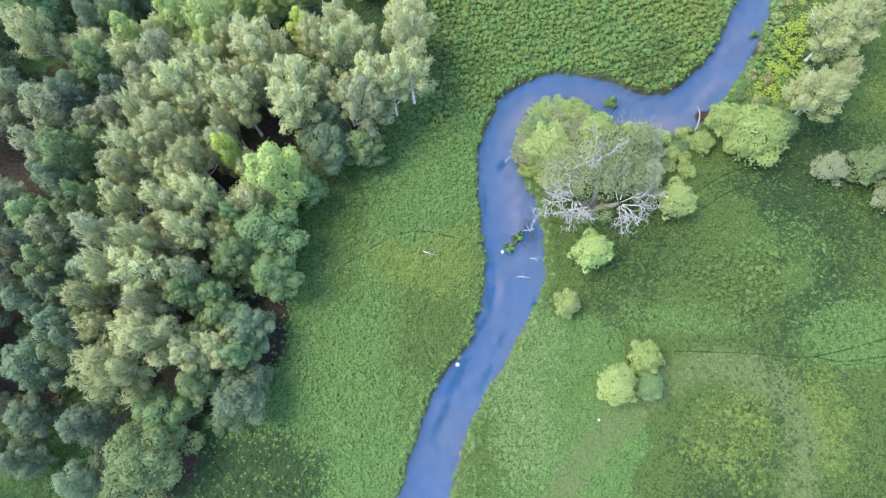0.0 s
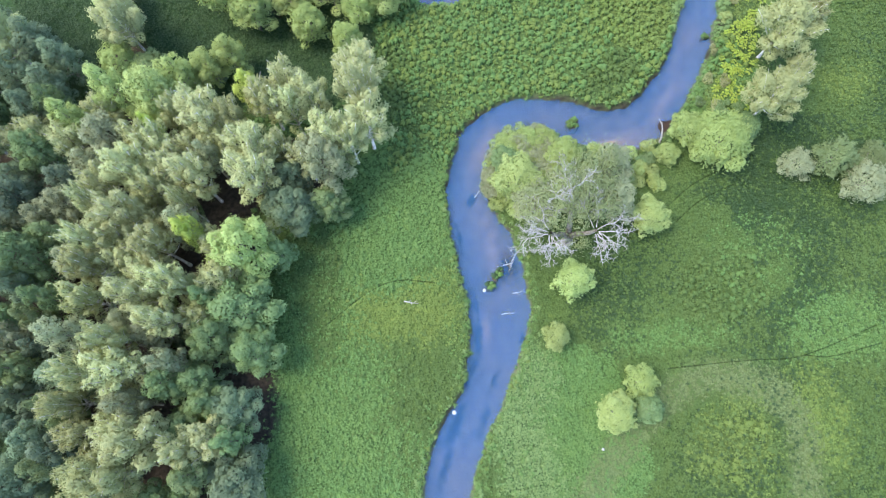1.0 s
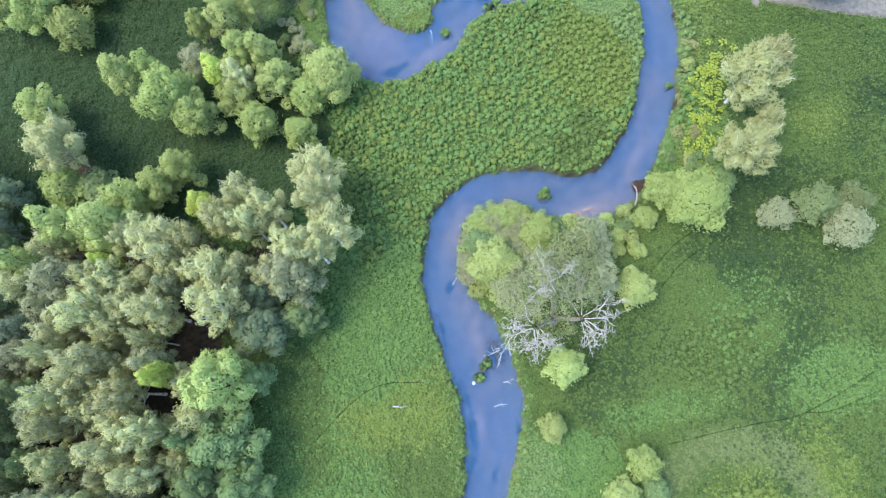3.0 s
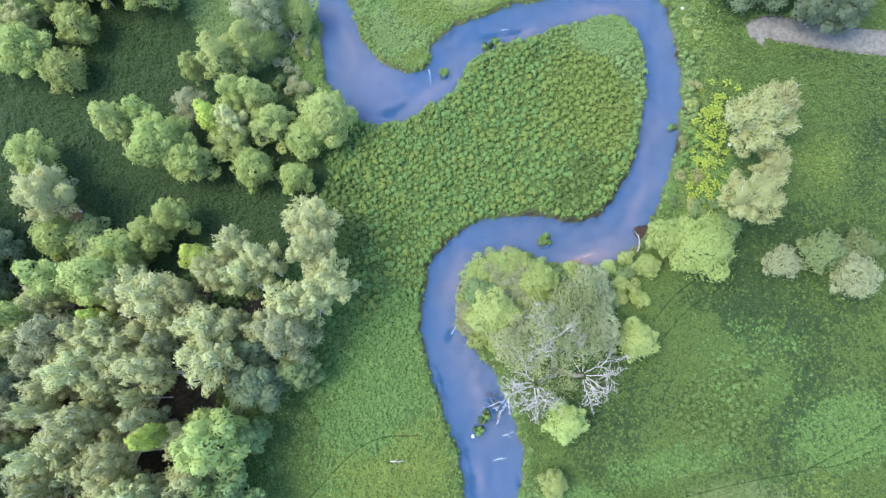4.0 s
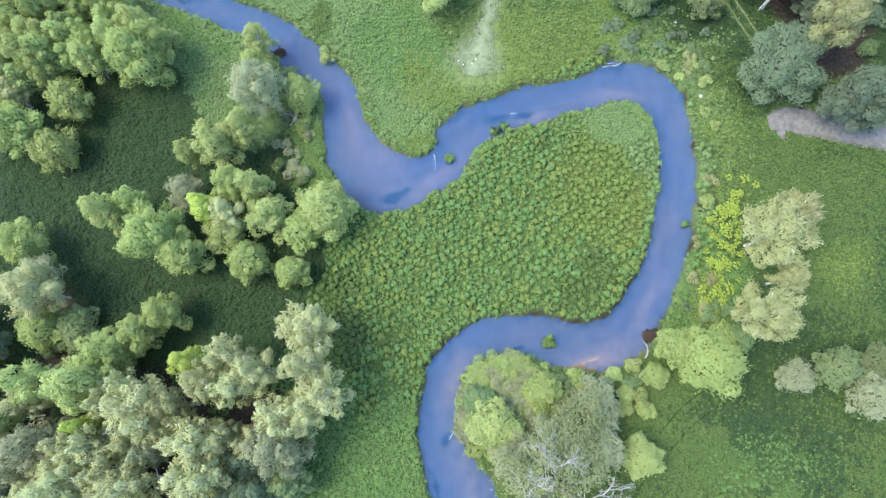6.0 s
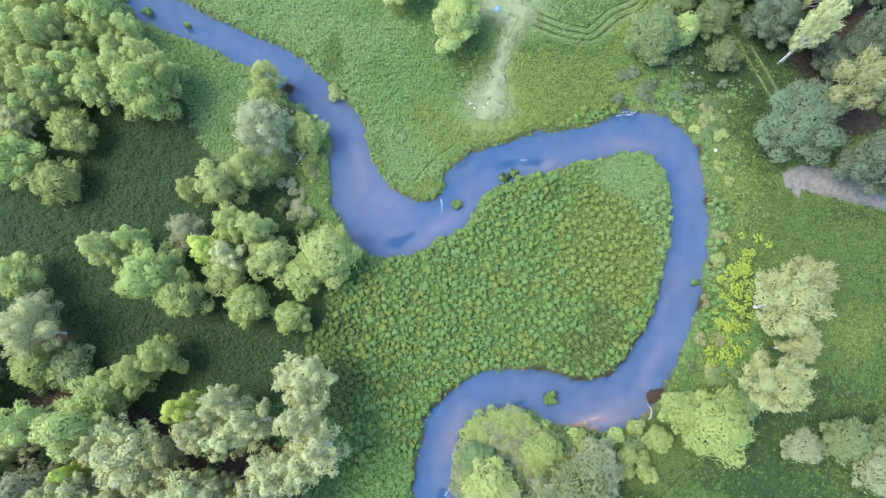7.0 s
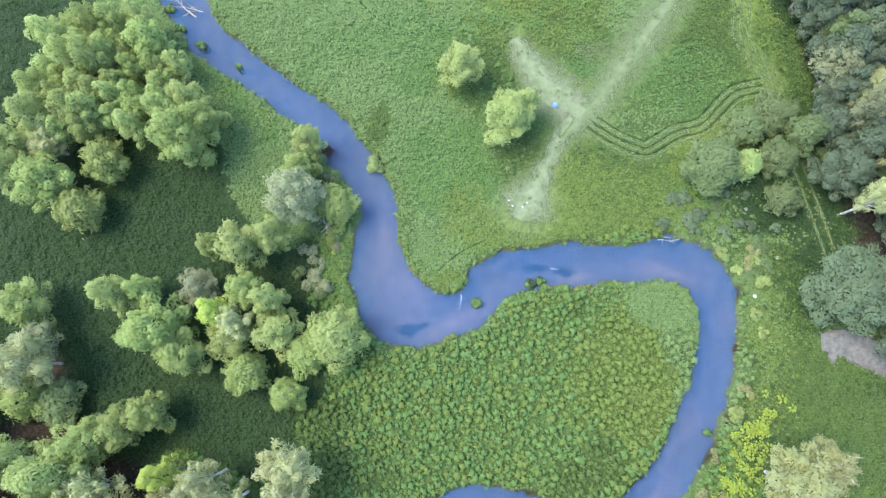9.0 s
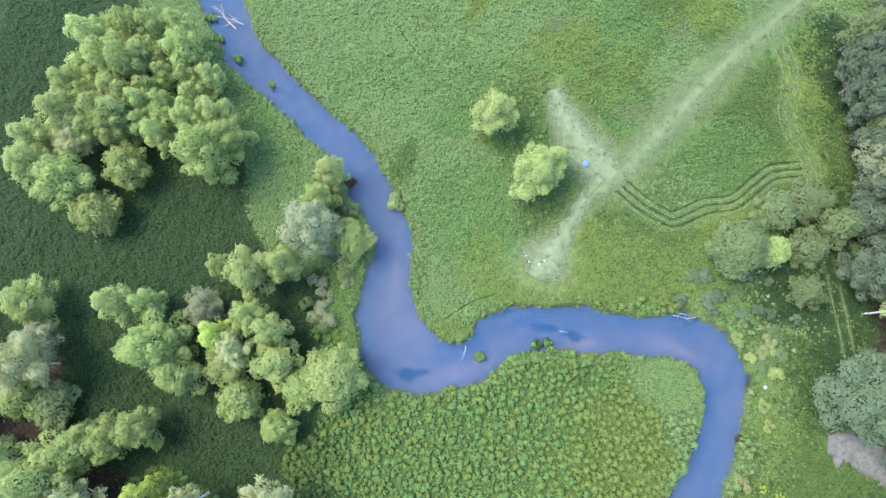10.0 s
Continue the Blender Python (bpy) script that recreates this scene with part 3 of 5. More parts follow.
LABELS = {
    "birch": "tall birch with pale grey-green airy crown", "olive": "birch with a beige-olive feathery crown",
    "alder": "alder with a dense mid-green crown", "willow": "willow with a bright yellow-green puffy crown", "lime": "young tree with a vivid lime-yellow crown",
    "leafy": "broad-leaved tree with a light green crown", "sallow": "bushy sallow with a dull grey-green crown", "teal": "tree with dense dark blue-green foliage", "dark": "dark grey-green tree at the wood edge", "silver": "willow with silvery grey-green foliage",
}
CATEGORY = {"birch": "birch tree", "olive": "birch tree", "alder": "alder tree", "willow": "willow tree", "lime": "tree", "leafy": "tree", "sallow": "sallow tree", "teal": "tree", "dark": "tree", "silver": "willow tree"}
STOCK, PLANTED = {}, []


def tree(kind, x, y, h, r):
    """Plants a tree of the kind: top at h, crown radius r."""
    big = r > 3.3
    huge = r > 4.9
    variant = len(PLANTED) % (1 if huge else 3)
    key = (kind, big, huge, variant)
    R0, h0 = (5.8, 12.0) if huge else (4.0, 12.0) if big else (2.6, 12.0)
    if h < 8:
        key, h0 = key + ("low",), 6.5
    turn = random.uniform(0, 360)
    z = ground_z(x, y)
    PLANTED.append((x, y, r, h))
    s = Matrix.Diagonal((r / R0, r / R0 * random.uniform(0.92, 1.08), h / h0, 1))
    m = pose(x, y, z, 0, 0, turn) @ s
    if key not in STOCK:
        ob = make_tree(kind, len(STOCK) * 7 + 3, R0, h0, 16500 if huge else 9400 if big else 4800, 0.168 if big else 0.148)
        tagged(ob, LABELS[kind], CATEGORY[kind], "trees")
        ob.matrix_basis = m
        STOCK[key] = ob
        return ob
    ob = copy_thing(STOCK[key], Matrix())
    ob.matrix_basis = m
    return ob


tree("willow", -39.2, 112.5, 12.0, 2.8)
tree("leafy", -33.9, 114.5, 12.0, 2.1)
tree("leafy", -31.4, 114.9, 11.0, 2.4)
tree("willow", -28.0, 115.8, 10.0, 2.0)
tree("leafy", -36.0, 109.3, 12.5, 3.1)
tree("willow", -33.1, 108.9, 13.0, 2.4)
tree("leafy", -26.5, 112.2, 10.7, 2.9)
tree("leafy", -28.7, 108.5, 9.0, 2.1)
tree("leafy", -41.7, 105.6, 10.0, 2.5)
tree("willow", -40.8, 100.8, 12.0, 2.9)
tree("leafy", -35.5, 101.8, 12.0, 2.8)
tree("willow", -33.8, 101.6, 11.0, 2.4)
tree("willow", -30.9, 104.1, 10.0, 2.0)
tree("leafy", -28.3, 104.3, 9.0, 2.0)
tree("willow", -44.6, 97.5, 10.0, 2.7)
tree("olive", -39.7, 97.8, 8.0, 2.7)
tree("willow", -27.6, 99.6, 10.5, 2.2)
tree("willow", -23.5, 101.7, 11.0, 2.2)
tree("willow", -20.0, 103.1, 11.0, 2.5)
tree("leafy", -20.3, 97.4, 13.0, 3.8)
tree("leafy", -18.1, 100.1, 11.0, 2.8)
tree("leafy", -38.7, 91.8, 10.5, 3.7)
tree("willow", -43.9, 93.7, 11.0, 2.9)
tree("leafy", -32.2, 95.4, 7.0, 2.9)
tree("leafy", -35.0, 88.3, 7.0, 3.1)
tree("willow", -27.8, 76.2, 12.7, 2.5)
tree("leafy", -24.4, 76.7, 11.0, 2.1)
tree("leafy", -22.3, 71.7, 12.6, 4.1)
tree("leafy", -19.3, 68.5, 10.0, 3.2)
tree("silver", -17.7, 77.2, 8.0, 2.5)
tree("lime", -14.9, 73.5, 10.5, 2.1)
tree("birch", -12.3, 72.1, 10.0, 2.3)
tree("leafy", -13.4, 70.4, 8.0, 3.3)
tree("leafy", -11.3, 76.5, 10.0, 2.5)
tree("willow", -8.2, 75.1, 11.0, 2.2)
tree("willow", -7.1, 71.0, 9.0, 3.0)
tree("leafy", -11.2, 65.9, 7.0, 2.9)
tree("leafy", -6.0, 63.1, 6.0, 2.3)
tree("willow", -12.3, 82.3, 11.5, 3.1)
tree("willow", -7.9, 83.8, 11.0, 2.4)
tree("leafy", -16.2, 82.7, 9.0, 1.8)
tree("willow", 0.5, 70.1, 7.5, 4.0)
tree("leafy", -3.4, 68.4, 6.5, 2.9)
tree("leafy", -40.3, 75.1, 10.0, 3.2)
tree("silver", -38.6, 70.0, 9.0, 2.8)
tree("leafy", -39.7, 63.2, 7.0, 2.9)
tree("sallow", -36.3, 62.4, 5.0, 3.2)
tree("leafy", -22.9, 61.2, 10.0, 2.7)
tree("leafy", -26.3, 59.3, 10.0, 2.7)
tree("leafy", -29.9, 57.7, 12.0, 3.3)
tree("silver", -4.7, 88.9, 12.4, 3.8)
tree("leafy", 0.1, 88.4, 6.0, 2.8)
tree("willow", -3.8, 97.4, 9.0, 2.1)
tree("leafy", -4.9, 93.4, 9.0, 2.3)
tree("willow", 17.9, 108.3, 9.0, 3.0)
tree("willow", 24.2, 100.5, 9.0, 3.4)
tree("willow", 26.5, 102.3, 8.0, 2.5)
tree("dark", 71.0, 115.7, 11.0, 3.5)
tree("dark", 68.7, 122.3, 12.0, 2.8)
tree("dark", 71.6, 108.6, 11.0, 3.5)
tree("sallow", 68.6, 126.0, 11.0, 2.8)
tree("dark", 71.4, 125.1, 12.0, 3.1)
tree("dark", 68.6, 119.1, 11.0, 2.9)
tree("dark", 70.0, 119.8, 12.0, 2.8)
tree("dark", 71.2, 115.2, 10.0, 2.5)
tree("sallow", 72.4, 112.0, 10.0, 2.8)
tree("silver", 71.0, 106.6, 10.0, 3.2)
tree("dark", 74.2, 97.6, 8.0, 2.8)
tree("dark", 72.8, 94.5, 10.0, 3.2)
tree("birch", -4.2, 54.2, 14.0, 3.2)
tree("birch", -4.9, 49.9, 17.0, 2.6)
tree("birch", -4.1, 45.7, 15.0, 3.0)
tree("silver", -10.7, 41.4, 15.0, 3.7)
tree("birch", -11.4, 50.5, 15.0, 2.7)
tree("birch", -14.3, 53.4, 14.5, 2.3)
tree("lime", -19.8, 53.8, 13.0, 2.0)
tree("olive", -17.3, 50.8, 14.5, 2.7)
tree("birch", -25.5, 49.3, 16.0, 3.3)
tree("olive", -22.3, 48.8, 14.0, 2.4)
tree("birch", -19.6, 44.1, 16.0, 3.0)
tree("birch", -9.3, 44.6, 15.0, 2.7)
tree("birch", -16.2, 44.0, 14.0, 1.7)
tree("silver", -26.0, 44.1, 14.0, 2.0)
tree("birch", -19.8, 39.6, 16.5, 3.3)
tree("birch", -27.3, 40.8, 16.7, 2.6)
tree("birch", -35.4, 43.0, 17.0, 2.9)
tree("birch", -33.0, 40.5, 14.0, 2.0)
tree("silver", -38.4, 48.3, 16.0, 3.3)
tree("willow", -32.6, 54.0, 15.0, 4.0)
tree("willow", -38.5, 56.0, 15.0, 2.8)
tree("lime", -33.0, 49.2, 14.0, 1.3)
tree("birch", -37.6, 67.6, 13.0, 3.4)
tree("alder", -11.1, 36.5, 9.0, 2.9)
tree("teal", -16.1, 36.5, 11.0, 4.2)
tree("teal", -15.4, 40.6, 10.5, 2.6)
tree("birch", -13.2, 42.2, 13.0, 2.2)
tree("olive", 56.9, 51.7, 13.0, 4.5)
tree("olive", 61.0, 53.6, 12.0, 2.8)
tree("olive", 52.9, 41.8, 11.5, 3.6)
tree("olive", 57.9, 45.8, 9.0, 2.5)
tree("leafy", 45.8, 37.8, 6.5, 4.4)
tree("leafy", 42.0, 40.5, 5.0, 2.5)
tree("leafy", 38.5, 37.7, 3.0, 1.8)
tree("alder", 50.4, 39.8, 5.0, 2.2)
tree("sallow", 61.8, 32.9, 6.0, 3.1)
tree("silver", 64.7, 28.4, 6.0, 3.0)
tree("sallow", 67.2, 31.9, 5.0, 2.6)
tree("willow", 15.9, 36.8, 6.0, 3.3)
tree("alder", 14.7, 40.1, 4.0, 2.3)
tree("silver", 29.4, 36.2, 6.0, 3.1)
tree("willow", 33.0, 28.3, 5.5, 2.8)
tree("leafy", 22.9, 39.4, 5.0, 2.6)
tree("silver", 17.4, 32.2, 8.0, 3.3)
tree("silver", 23.3, 32.8, 9.0, 3.6)
tree("silver", 27.8, 30.9, 9.0, 3.2)
tree("olive", 74.6, 102.0, 11.0, 2.8)
tree("birch", 71.5, 86.5, 16.0, 1.6)
tree("dark", 75.6, 67.4, 12.0, 4.1)
tree("dark", 78.7, 67.0, 12.0, 4.1)
tree("olive", -56.1, 51.3, 17.0, 2.9)
tree("teal", -50.4, 55.2, 13.0, 2.4)
tree("teal", -48.0, 59.0, 12.0, 2.8)
tree("teal", -52.6, 61.4, 13.0, 3.0)
tree("teal", -46.4, 63.2, 12.0, 2.6)
tree("teal", -50.0, 66.4, 12.5, 3.0)
tree("alder", -49.0, 48.5, 14.0, 3.0)
tree("willow", -43.8, 52.3, 15.0, 2.0)
tree("silver", -53.7, 40.8, 16.0, 3.0)
tree("teal", -52.4, 45.7, 11.0, 2.8)
tree("teal", -54.5, 39.8, 9.0, 2.9)
tree("birch", -41.0, 39.6, 16.0, 1.6)
tree("birch", -36.5, 36.8, 17.0, 2.6)
tree("birch", -29.4, 38.0, 15.0, 1.2)
tree("alder", -49.6, 33.5, 17.0, 3.9)
tree("birch", -41.1, 33.8, 17.0, 1.8)
tree("olive", -41.1, 30.7, 17.0, 2.3)
tree("olive", -32.4, 31.9, 17.0, 2.6)
tree("lime", -27.8, 32.8, 17.7, 1.6)
tree("willow", -21.9, 30.5, 16.7, 3.9)
tree("alder", -18.3, 30.0, 10.0, 2.1)
tree("alder", -45.9, 27.4, 17.0, 2.0)
tree("olive", -41.1, 26.5, 17.0, 2.3)
tree("birch", -35.2, 26.2, 17.5, 2.6)
tree("birch", -31.2, 27.1, 17.0, 2.3)
tree("birch", -29.4, 26.6, 16.0, 1.3)
tree("birch", -32.4, 22.6, 17.0, 2.3)
tree("silver", -43.1, 22.3, 19.0, 2.5)
tree("olive", -37.9, 20.8, 18.0, 2.2)
tree("alder", -23.9, 23.7, 12.2, 4.8)
tree("alder", -27.7, 20.3, 12.0, 3.5)
tree("alder", -54.4, 25.9, 13.0, 3.1)
tree("birch", -41.9, 17.4, 18.5, 1.9)
tree("birch", -37.4, 17.1, 17.5, 2.9)
tree("silver", -32.1, 17.3, 16.5, 1.8)
tree("alder", -22.6, 17.8, 11.0, 3.5)
tree("alder", -30.2, 15.0, 11.0, 3.1)
tree("olive", -43.7, 14.2, 17.0, 2.0)
tree("silver", -37.2, 13.1, 16.0, 2.3)
tree("teal", -51.5, 16.4, 12.0, 2.8)
tree("teal", -53.8, 14.3, 13.0, 2.2)
tree("olive", -42.8, 10.4, 14.0, 2.4)
tree("alder", -31.7, 9.8, 10.0, 3.2)
tree("teal", -26.1, 10.6, 9.8, 3.4)
tree("birch", -36.1, 8.8, 16.5, 3.6)
tree("olive", -40.0, 5.2, 17.0, 3.6)
tree("teal", -52.4, 6.4, 12.0, 3.8)
tree("teal", -26.3, 2.2, 10.3, 3.9)
tree("alder", -36.4, 0.1, 9.0, 3.9)
tree("sallow", -37.7, -5.4, 11.0, 5.2)
tree("teal", -52.2, -0.4, 11.0, 2.8)
tree("teal", -52.4, -5.2, 11.0, 2.8)
tree("teal", -44.4, -8.1, 12.0, 2.8)
tree("birch", -14.3, 49.3, 15.0, 2.3)
tree("birch", -6.7, 43.7, 14.0, 2.4)
tree("willow", 17.0, 13.8, 4.7, 1.9)
tree("willow", 22.6, 2.6, 5.1, 2.8)
tree("leafy", 26.8, 6.2, 4.6, 2.2)
tree("alder", 27.3, 2.6, 4.0, 2.0)
tree("silver", 56.4, 33.1, 4.0, 2.3)
tree("willow", 20.5, 20.8, 7.0, 2.6)

tree("sallow", 52.6, 93.0, 7.0, 4.0)
tree("willow", 57.4, 93.2, 6.0, 2.3)
tree("sallow", 62.0, 94.2, 6.0, 2.7)
tree("sallow", 58.4, 99.2, 4.6, 2.9)
tree("sallow", 62.6, 101.2, 4.5, 3.1)
tree("sallow", 62.4, 88.4, 5.0, 2.4)
tree("sallow", 66.2, 97.6, 7.0, 2.4)
tree("dark", 70.2, 99.4, 7.0, 2.8)
tree("dark", 70.2, 91.6, 9.0, 3.4)
tree("teal", 68.6, 75.4, 9.5, 5.6)
tree("birch", 72.0, 86.6, 16.0, 2.0)
tree("birch", 75.5, 92.8, 15.0, 1.9)
tree("dark", 71.4, 103.6, 11.0, 2.8)
tree("silver", 72.6, 99.4, 14.0, 2.2)
tree("dark", -44.6, -1.2, 13.0, 3.0)
tree("olive", 74.8, 77.6, 15.0, 3.4)
tree("dark", 77.5, 83.5, 9.0, 3.2)
tree("dark", 76.0, 88.5, 8.0, 2.6)

# the wood closes up between the tallest trees
for k in range(420):
    x, y = random.uniform(-58, -17), random.uniform(-6, 56)
    d = wood[np.argmin(abs(gy - y)), np.argmin(abs(gx - x))]
    if d > 0.95 and math.hypot(x + 56, y - 8) > 6 and all(math.hypot(x - p[0], y - p[1]) > 1.5 + 0.40 * p[2] for p in PLANTED):
        tree(random.choice(("teal", "dark", "sallow", "silver") if x < -43 and y < 46 else ("birch", "birch", "olive", "silver", "alder") if y > 6 else ("dark", "teal", "sallow")), x, y, random.uniform(11, 15), random.uniform(1.9, 2.8))
for k in range(60):
    x, y = random.uniform(73, 90), random.uniform(92, 140)
    if all(math.hypot(x - p[0], y - p[1]) > 3.0 for p in PLANTED) and (x - 63) > 0.3 * abs(y - 110):
        tree(random.choice(("dark", "dark", "teal")), x, y, random.uniform(9, 13), random.uniform(2.2, 3.4))
# the grove by the upper reach closes up too
for k in range(90):
    x, y = random.uniform(-44, -22), random.uniform(99.5, 116)
    if math.hypot(x + 33, (y - 105) * 0.9) < 11 and all(math.hypot(x - p[0], y - p[1]) > 1.3 + 0.35 * p[2] for p in PLANTED):
        tree(random.choice(("leafy", "willow")), x, y, random.uniform(7.5, 10), random.uniform(1.8, 2.5))
# the wood goes on a little beyond
for k in range(110):
    a = random.random()
    x, y = -53 - 22 * random.random(), -14 + 88 * a
    if all(math.hypot(x - p[0], y - p[1]) > 2.4 + 0.5 * p[2] for p in PLANTED) and math.hypot(x + 57, y - 8) > 6:
        tree(random.choice(("silver", "birch", "teal", "olive", "alder", "silver") if y > 16 else ("dark", "teal", "teal", "alder")), x, y, random.uniform(11, 17), random.uniform(2.6, 4.2))
for k in range(8):
    x, y = 78 + 18 * random.random(), 72 + 62 * random.random()
    if all(math.hypot(x - p[0], y - p[1]) > 3.6 for p in PLANTED):
        tree(random.choice(("dark", "alder", "teal")), x, y, random.uniform(10, 15), random.uniform(2.8, 4.4))


# ---- the old half-dead willow ----
def forked(rng, start, way, length, radius, depth, bend=0.25, droop=-0.05, twigs=2):
    """A bare limb with its side branches: a list of (path, radii)."""
    out, p, d = [], np.array(start, float), np.array(way, float)
    d /= np.linalg.norm(d)
    path, n = [p.copy()], 6
    for i in range(n):
        d = d + rng.normal(size=3) * bend * 0.5 + np.array((0, 0, droop))
        d /= np.linalg.norm(d)
        p = p + d * length / n
        path.append(p.copy())
        if depth and i >= 1:
            for _ in range(twigs if depth > 1 else 1):
                side = d + rng.normal(size=3) * 0.75
                out += forked(rng, p, side, length * rng.uniform(0.32, 0.5), radius * (1 - i / n) * 0.45 + 0.008, depth - 1, bend * 1.3, droop, twigs)
    out.append((path, [radius * (1 - 0.85 * i / n) + 0.012 for i in range(n + 1)]))
    return out


HEAD = 9.0


def old_willow(x, y):
    """A split trunk with two bare heads, the live crown behind and above them."""
    rng = np.random.default_rng(11)
    top = tagged(new("old_willow"), "old willow with bleached dead limbs and thin grey-green crown", "willow tree")
    top.location = (x, y, ground_z(x, y))
    heads = {"a": np.array((-3.8, -0.6, HEAD)), "b": np.array((2.0, -1.2, HEAD)), "c": np.array((-0.4, 2.4, HEAD + 0.4))}
    limbs = [([(0, 0, -0.4), (0.05, 0.1, 1.2), (0.0, 0.4, 2.4)], [0.95, 0.7, 0.6])]
    for hd in heads.values():
        limbs.append(([(0.0, 0.3, 1.6), (hd[0] * 0.35, hd[1] * 0.35 + 0.2, HEAD * 0.5), (hd[0] * 0.8, hd[1] * 0.8, HEAD * 0.8), tuple(hd)], [0.5, 0.40, 0.30, 0.2]))
    part("trunk", tubes("trunk", limbs, BARK, 9), top)
    # head, compass way, rise and length of each dead limb
    for hd, way, rise, length in (("a", 180, 0.25, 5.6), ("a", 200, 0.3, 4.6), ("a", 222, 0.3, 5.0), ("a", 243, 0.3, 5.2), ("a", 262, 0.35, 5.2), ("a", 282, 0.35, 4.8), ("a", 305, 0.5, 4.0),
                                  ("b", 255, 0.35, 4.4), ("b", 278, 0.3, 4.6), ("b", 300, 0.3, 4.8), ("b", 325, 0.3, 5.0), ("b", 350, 0.4, 4.6), ("b", 30, 0.7, 4.6), ("b", 65, 1.0, 5.2), ("b", 92, 1.2, 5.4),
                                  ("c", 110, 1.3, 5.0), ("c", 150, 1.1, 4.6), ("c", 75, 1.4, 5.2), ("a", 120, 1.0, 5.0), ("a", 150, 0.7, 4.6), ("c", 190, 0.9, 4.4)):
        a = radians(way)
        start = heads[hd] + np.array((0.5 * math.cos(a), 0.5 * math.sin(a), rng.uniform(-0.6, 0.2)))
        branch = forked(rng, start, (math.cos(a), math.sin(a), rise), length * rng.uniform(0.8, 1.1) * (0.72 if 195 < way < 335 else 1.0), 0.06, 2, 0.5, -0.04, 2)
        part("dead_branch", tubes("dead_branch", branch, DEAD, 5), top, "bleached bare branch")
    C = [(-3.4, 3.0, 9.6), (-1.2, 3.8, 10.8), (1.6, 3.6, 10.2), (-4.2, 1.6, 8.0), (-1.8, 1.6, 9.8), (0.4, 2.4, 10.2), (4.2, 3.6, 8.4), (4.6, 1.4, 8.0), (-0.6, 6.2, 9.0), (2.8, 6.2, 8.6),
         (-4.8, 4.6, 7.2), (5.2, 6.4, 7.0), (6.2, 9.0, 7.6), (3.0, 8.6, 7.0), (-2.6, 0.6, 9.0), (0.2, 0.4, 8.8), (2.4, 1.2, 9.2), (-5.0, 2.6, 6.4), (0.6, -1.4, 5.6), (-1.6, -1.6, 5.2)]
    R = [1.8, 1.9, 1.6, 1.5, 1.5, 1.4, 1.7, 1.4, 2.0, 2.0, 1.7, 1.9, 1.6, 1.7, 1.2, 1.3, 1.3, 1.5, 1.3, 1.3]
    v, q, soft = leaf_cards(rng, C, R, 13500, 0.115, spread=0.8, axis_z=5.0, loose=0.75, keep=-0.6, plume=1.3)
    part("crown", mesh_np("crown", v, tris=q, mats=[WILLOW_GREY], smooth=True, normals=soft), top)
    return top


old_willow(21.4, 27.2)

# ---- shrubs ----
SHRUBS = {}


def shrub(kind, x, y, h, r, label, category="shrub"):
    """A low rounded bush with many stems."""
    variant = random.randrange(2)
    m = pose(x, y, max(ground_z(x, y), WATER_Z), 0, 0, random.uniform(0, 360)) @ Matrix.Diagonal((r / 1.6, r / 1.6, h / 2.0, 1))
    if (kind, variant, label) not in SHRUBS:
        rng = np.random.default_rng(50 + len(SHRUBS))
        top = tagged(new("shrub"), label, category, "shrubs")
        C = [(rng.uniform(-0.9, 0.9), rng.uniform(-0.9, 0.9), rng.uniform(0.5, 1.4)) for _ in range(9)]
        R = [rng.uniform(0.45, 0.7) for _ in C]
        v, q, soft = leaf_cards(rng, C, R, 1150, 0.115, spread=0.6, loose=0.25)
        v[:, 2] = np.maximum(v[:, 2], 0.02)
        part("foliage", mesh_np("foliage", v, tris=q, mats=[LEAF[kind]], smooth=True, normals=soft), top)
        part("stem", tubes("stem", [([(0, 0, -0.2), (c[0] * 0.5, c[1] * 0.5, c[2] * 0.5), c], [0.05, 0.03, 0.01]) for c in C[:6]], BARK, 4), top)
        SHRUBS[kind, variant, label] = top
        top.matrix_basis = m
        return top
    ob = copy_thing(SHRUBS[kind, variant, label], Matrix())
    ob.matrix_basis = m
    return ob


def thicket(kinds, x0, x1, y0, y1, n, hs, rs, label, inside):
    for _ in range(n):
        x, y = random.uniform(x0, x1), random.uniform(y0, y1)
        if inside(x, y) and float(sample(SHORE, np.array([x]), np.array([y]))[0]) > 0.7:
            shrub(random.choice(kinds), x, y, random.uniform(*hs), random.uniform(*rs), label)


# the knoll inside the lower bend, the right bank, the point by the upper bend
thicket(("leafy", "silver", "leafy"), 12, 27, 33, 45, 130, (1.2, 1.9), (1.5, 2.2), "low dense green willow scrub on the river bend",
        lambda x, y: (x - 19) ** 2 / 60 + (y - 38) ** 2 / 45 < 1)
thicket(("willow", "alder"), 26, 38, 33, 42, 20, (1.2, 2.4), (1.0, 1.8), "leafy bright green bankside bush", lambda x, y: y < 42)
thicket(("olive", "alder", "willow", "alder"), 44, 60, 43, 82, 95, (0.8, 1.7), (0.9, 1.7), "low mixed scrub along the river bank",
        lambda x, y: abs(x - (47.5 + (y - 43) * 0.27)) < 4.2)
thicket(("teal", "alder"), 46, 62, 76, 90, 26, (0.8, 1.5), (0.9, 1.5), "low blue-green bankside scrub", lambda x, y: True)
thicket(("leafy", "silver", "alder"), -8, 2, 76, 100, 34, (1.0, 2.2), (1.0, 1.7), "dense green scrub on the wooded bank", lambda x, y: x > -9 + (100 - y) * 0.1)
thicket(("alder", "teal", "alder"), -58, -24, -4, 62, 60, (1.2, 2.6), (1.2, 2.0), "shaded understorey bush in the wood", lambda x, y: True)
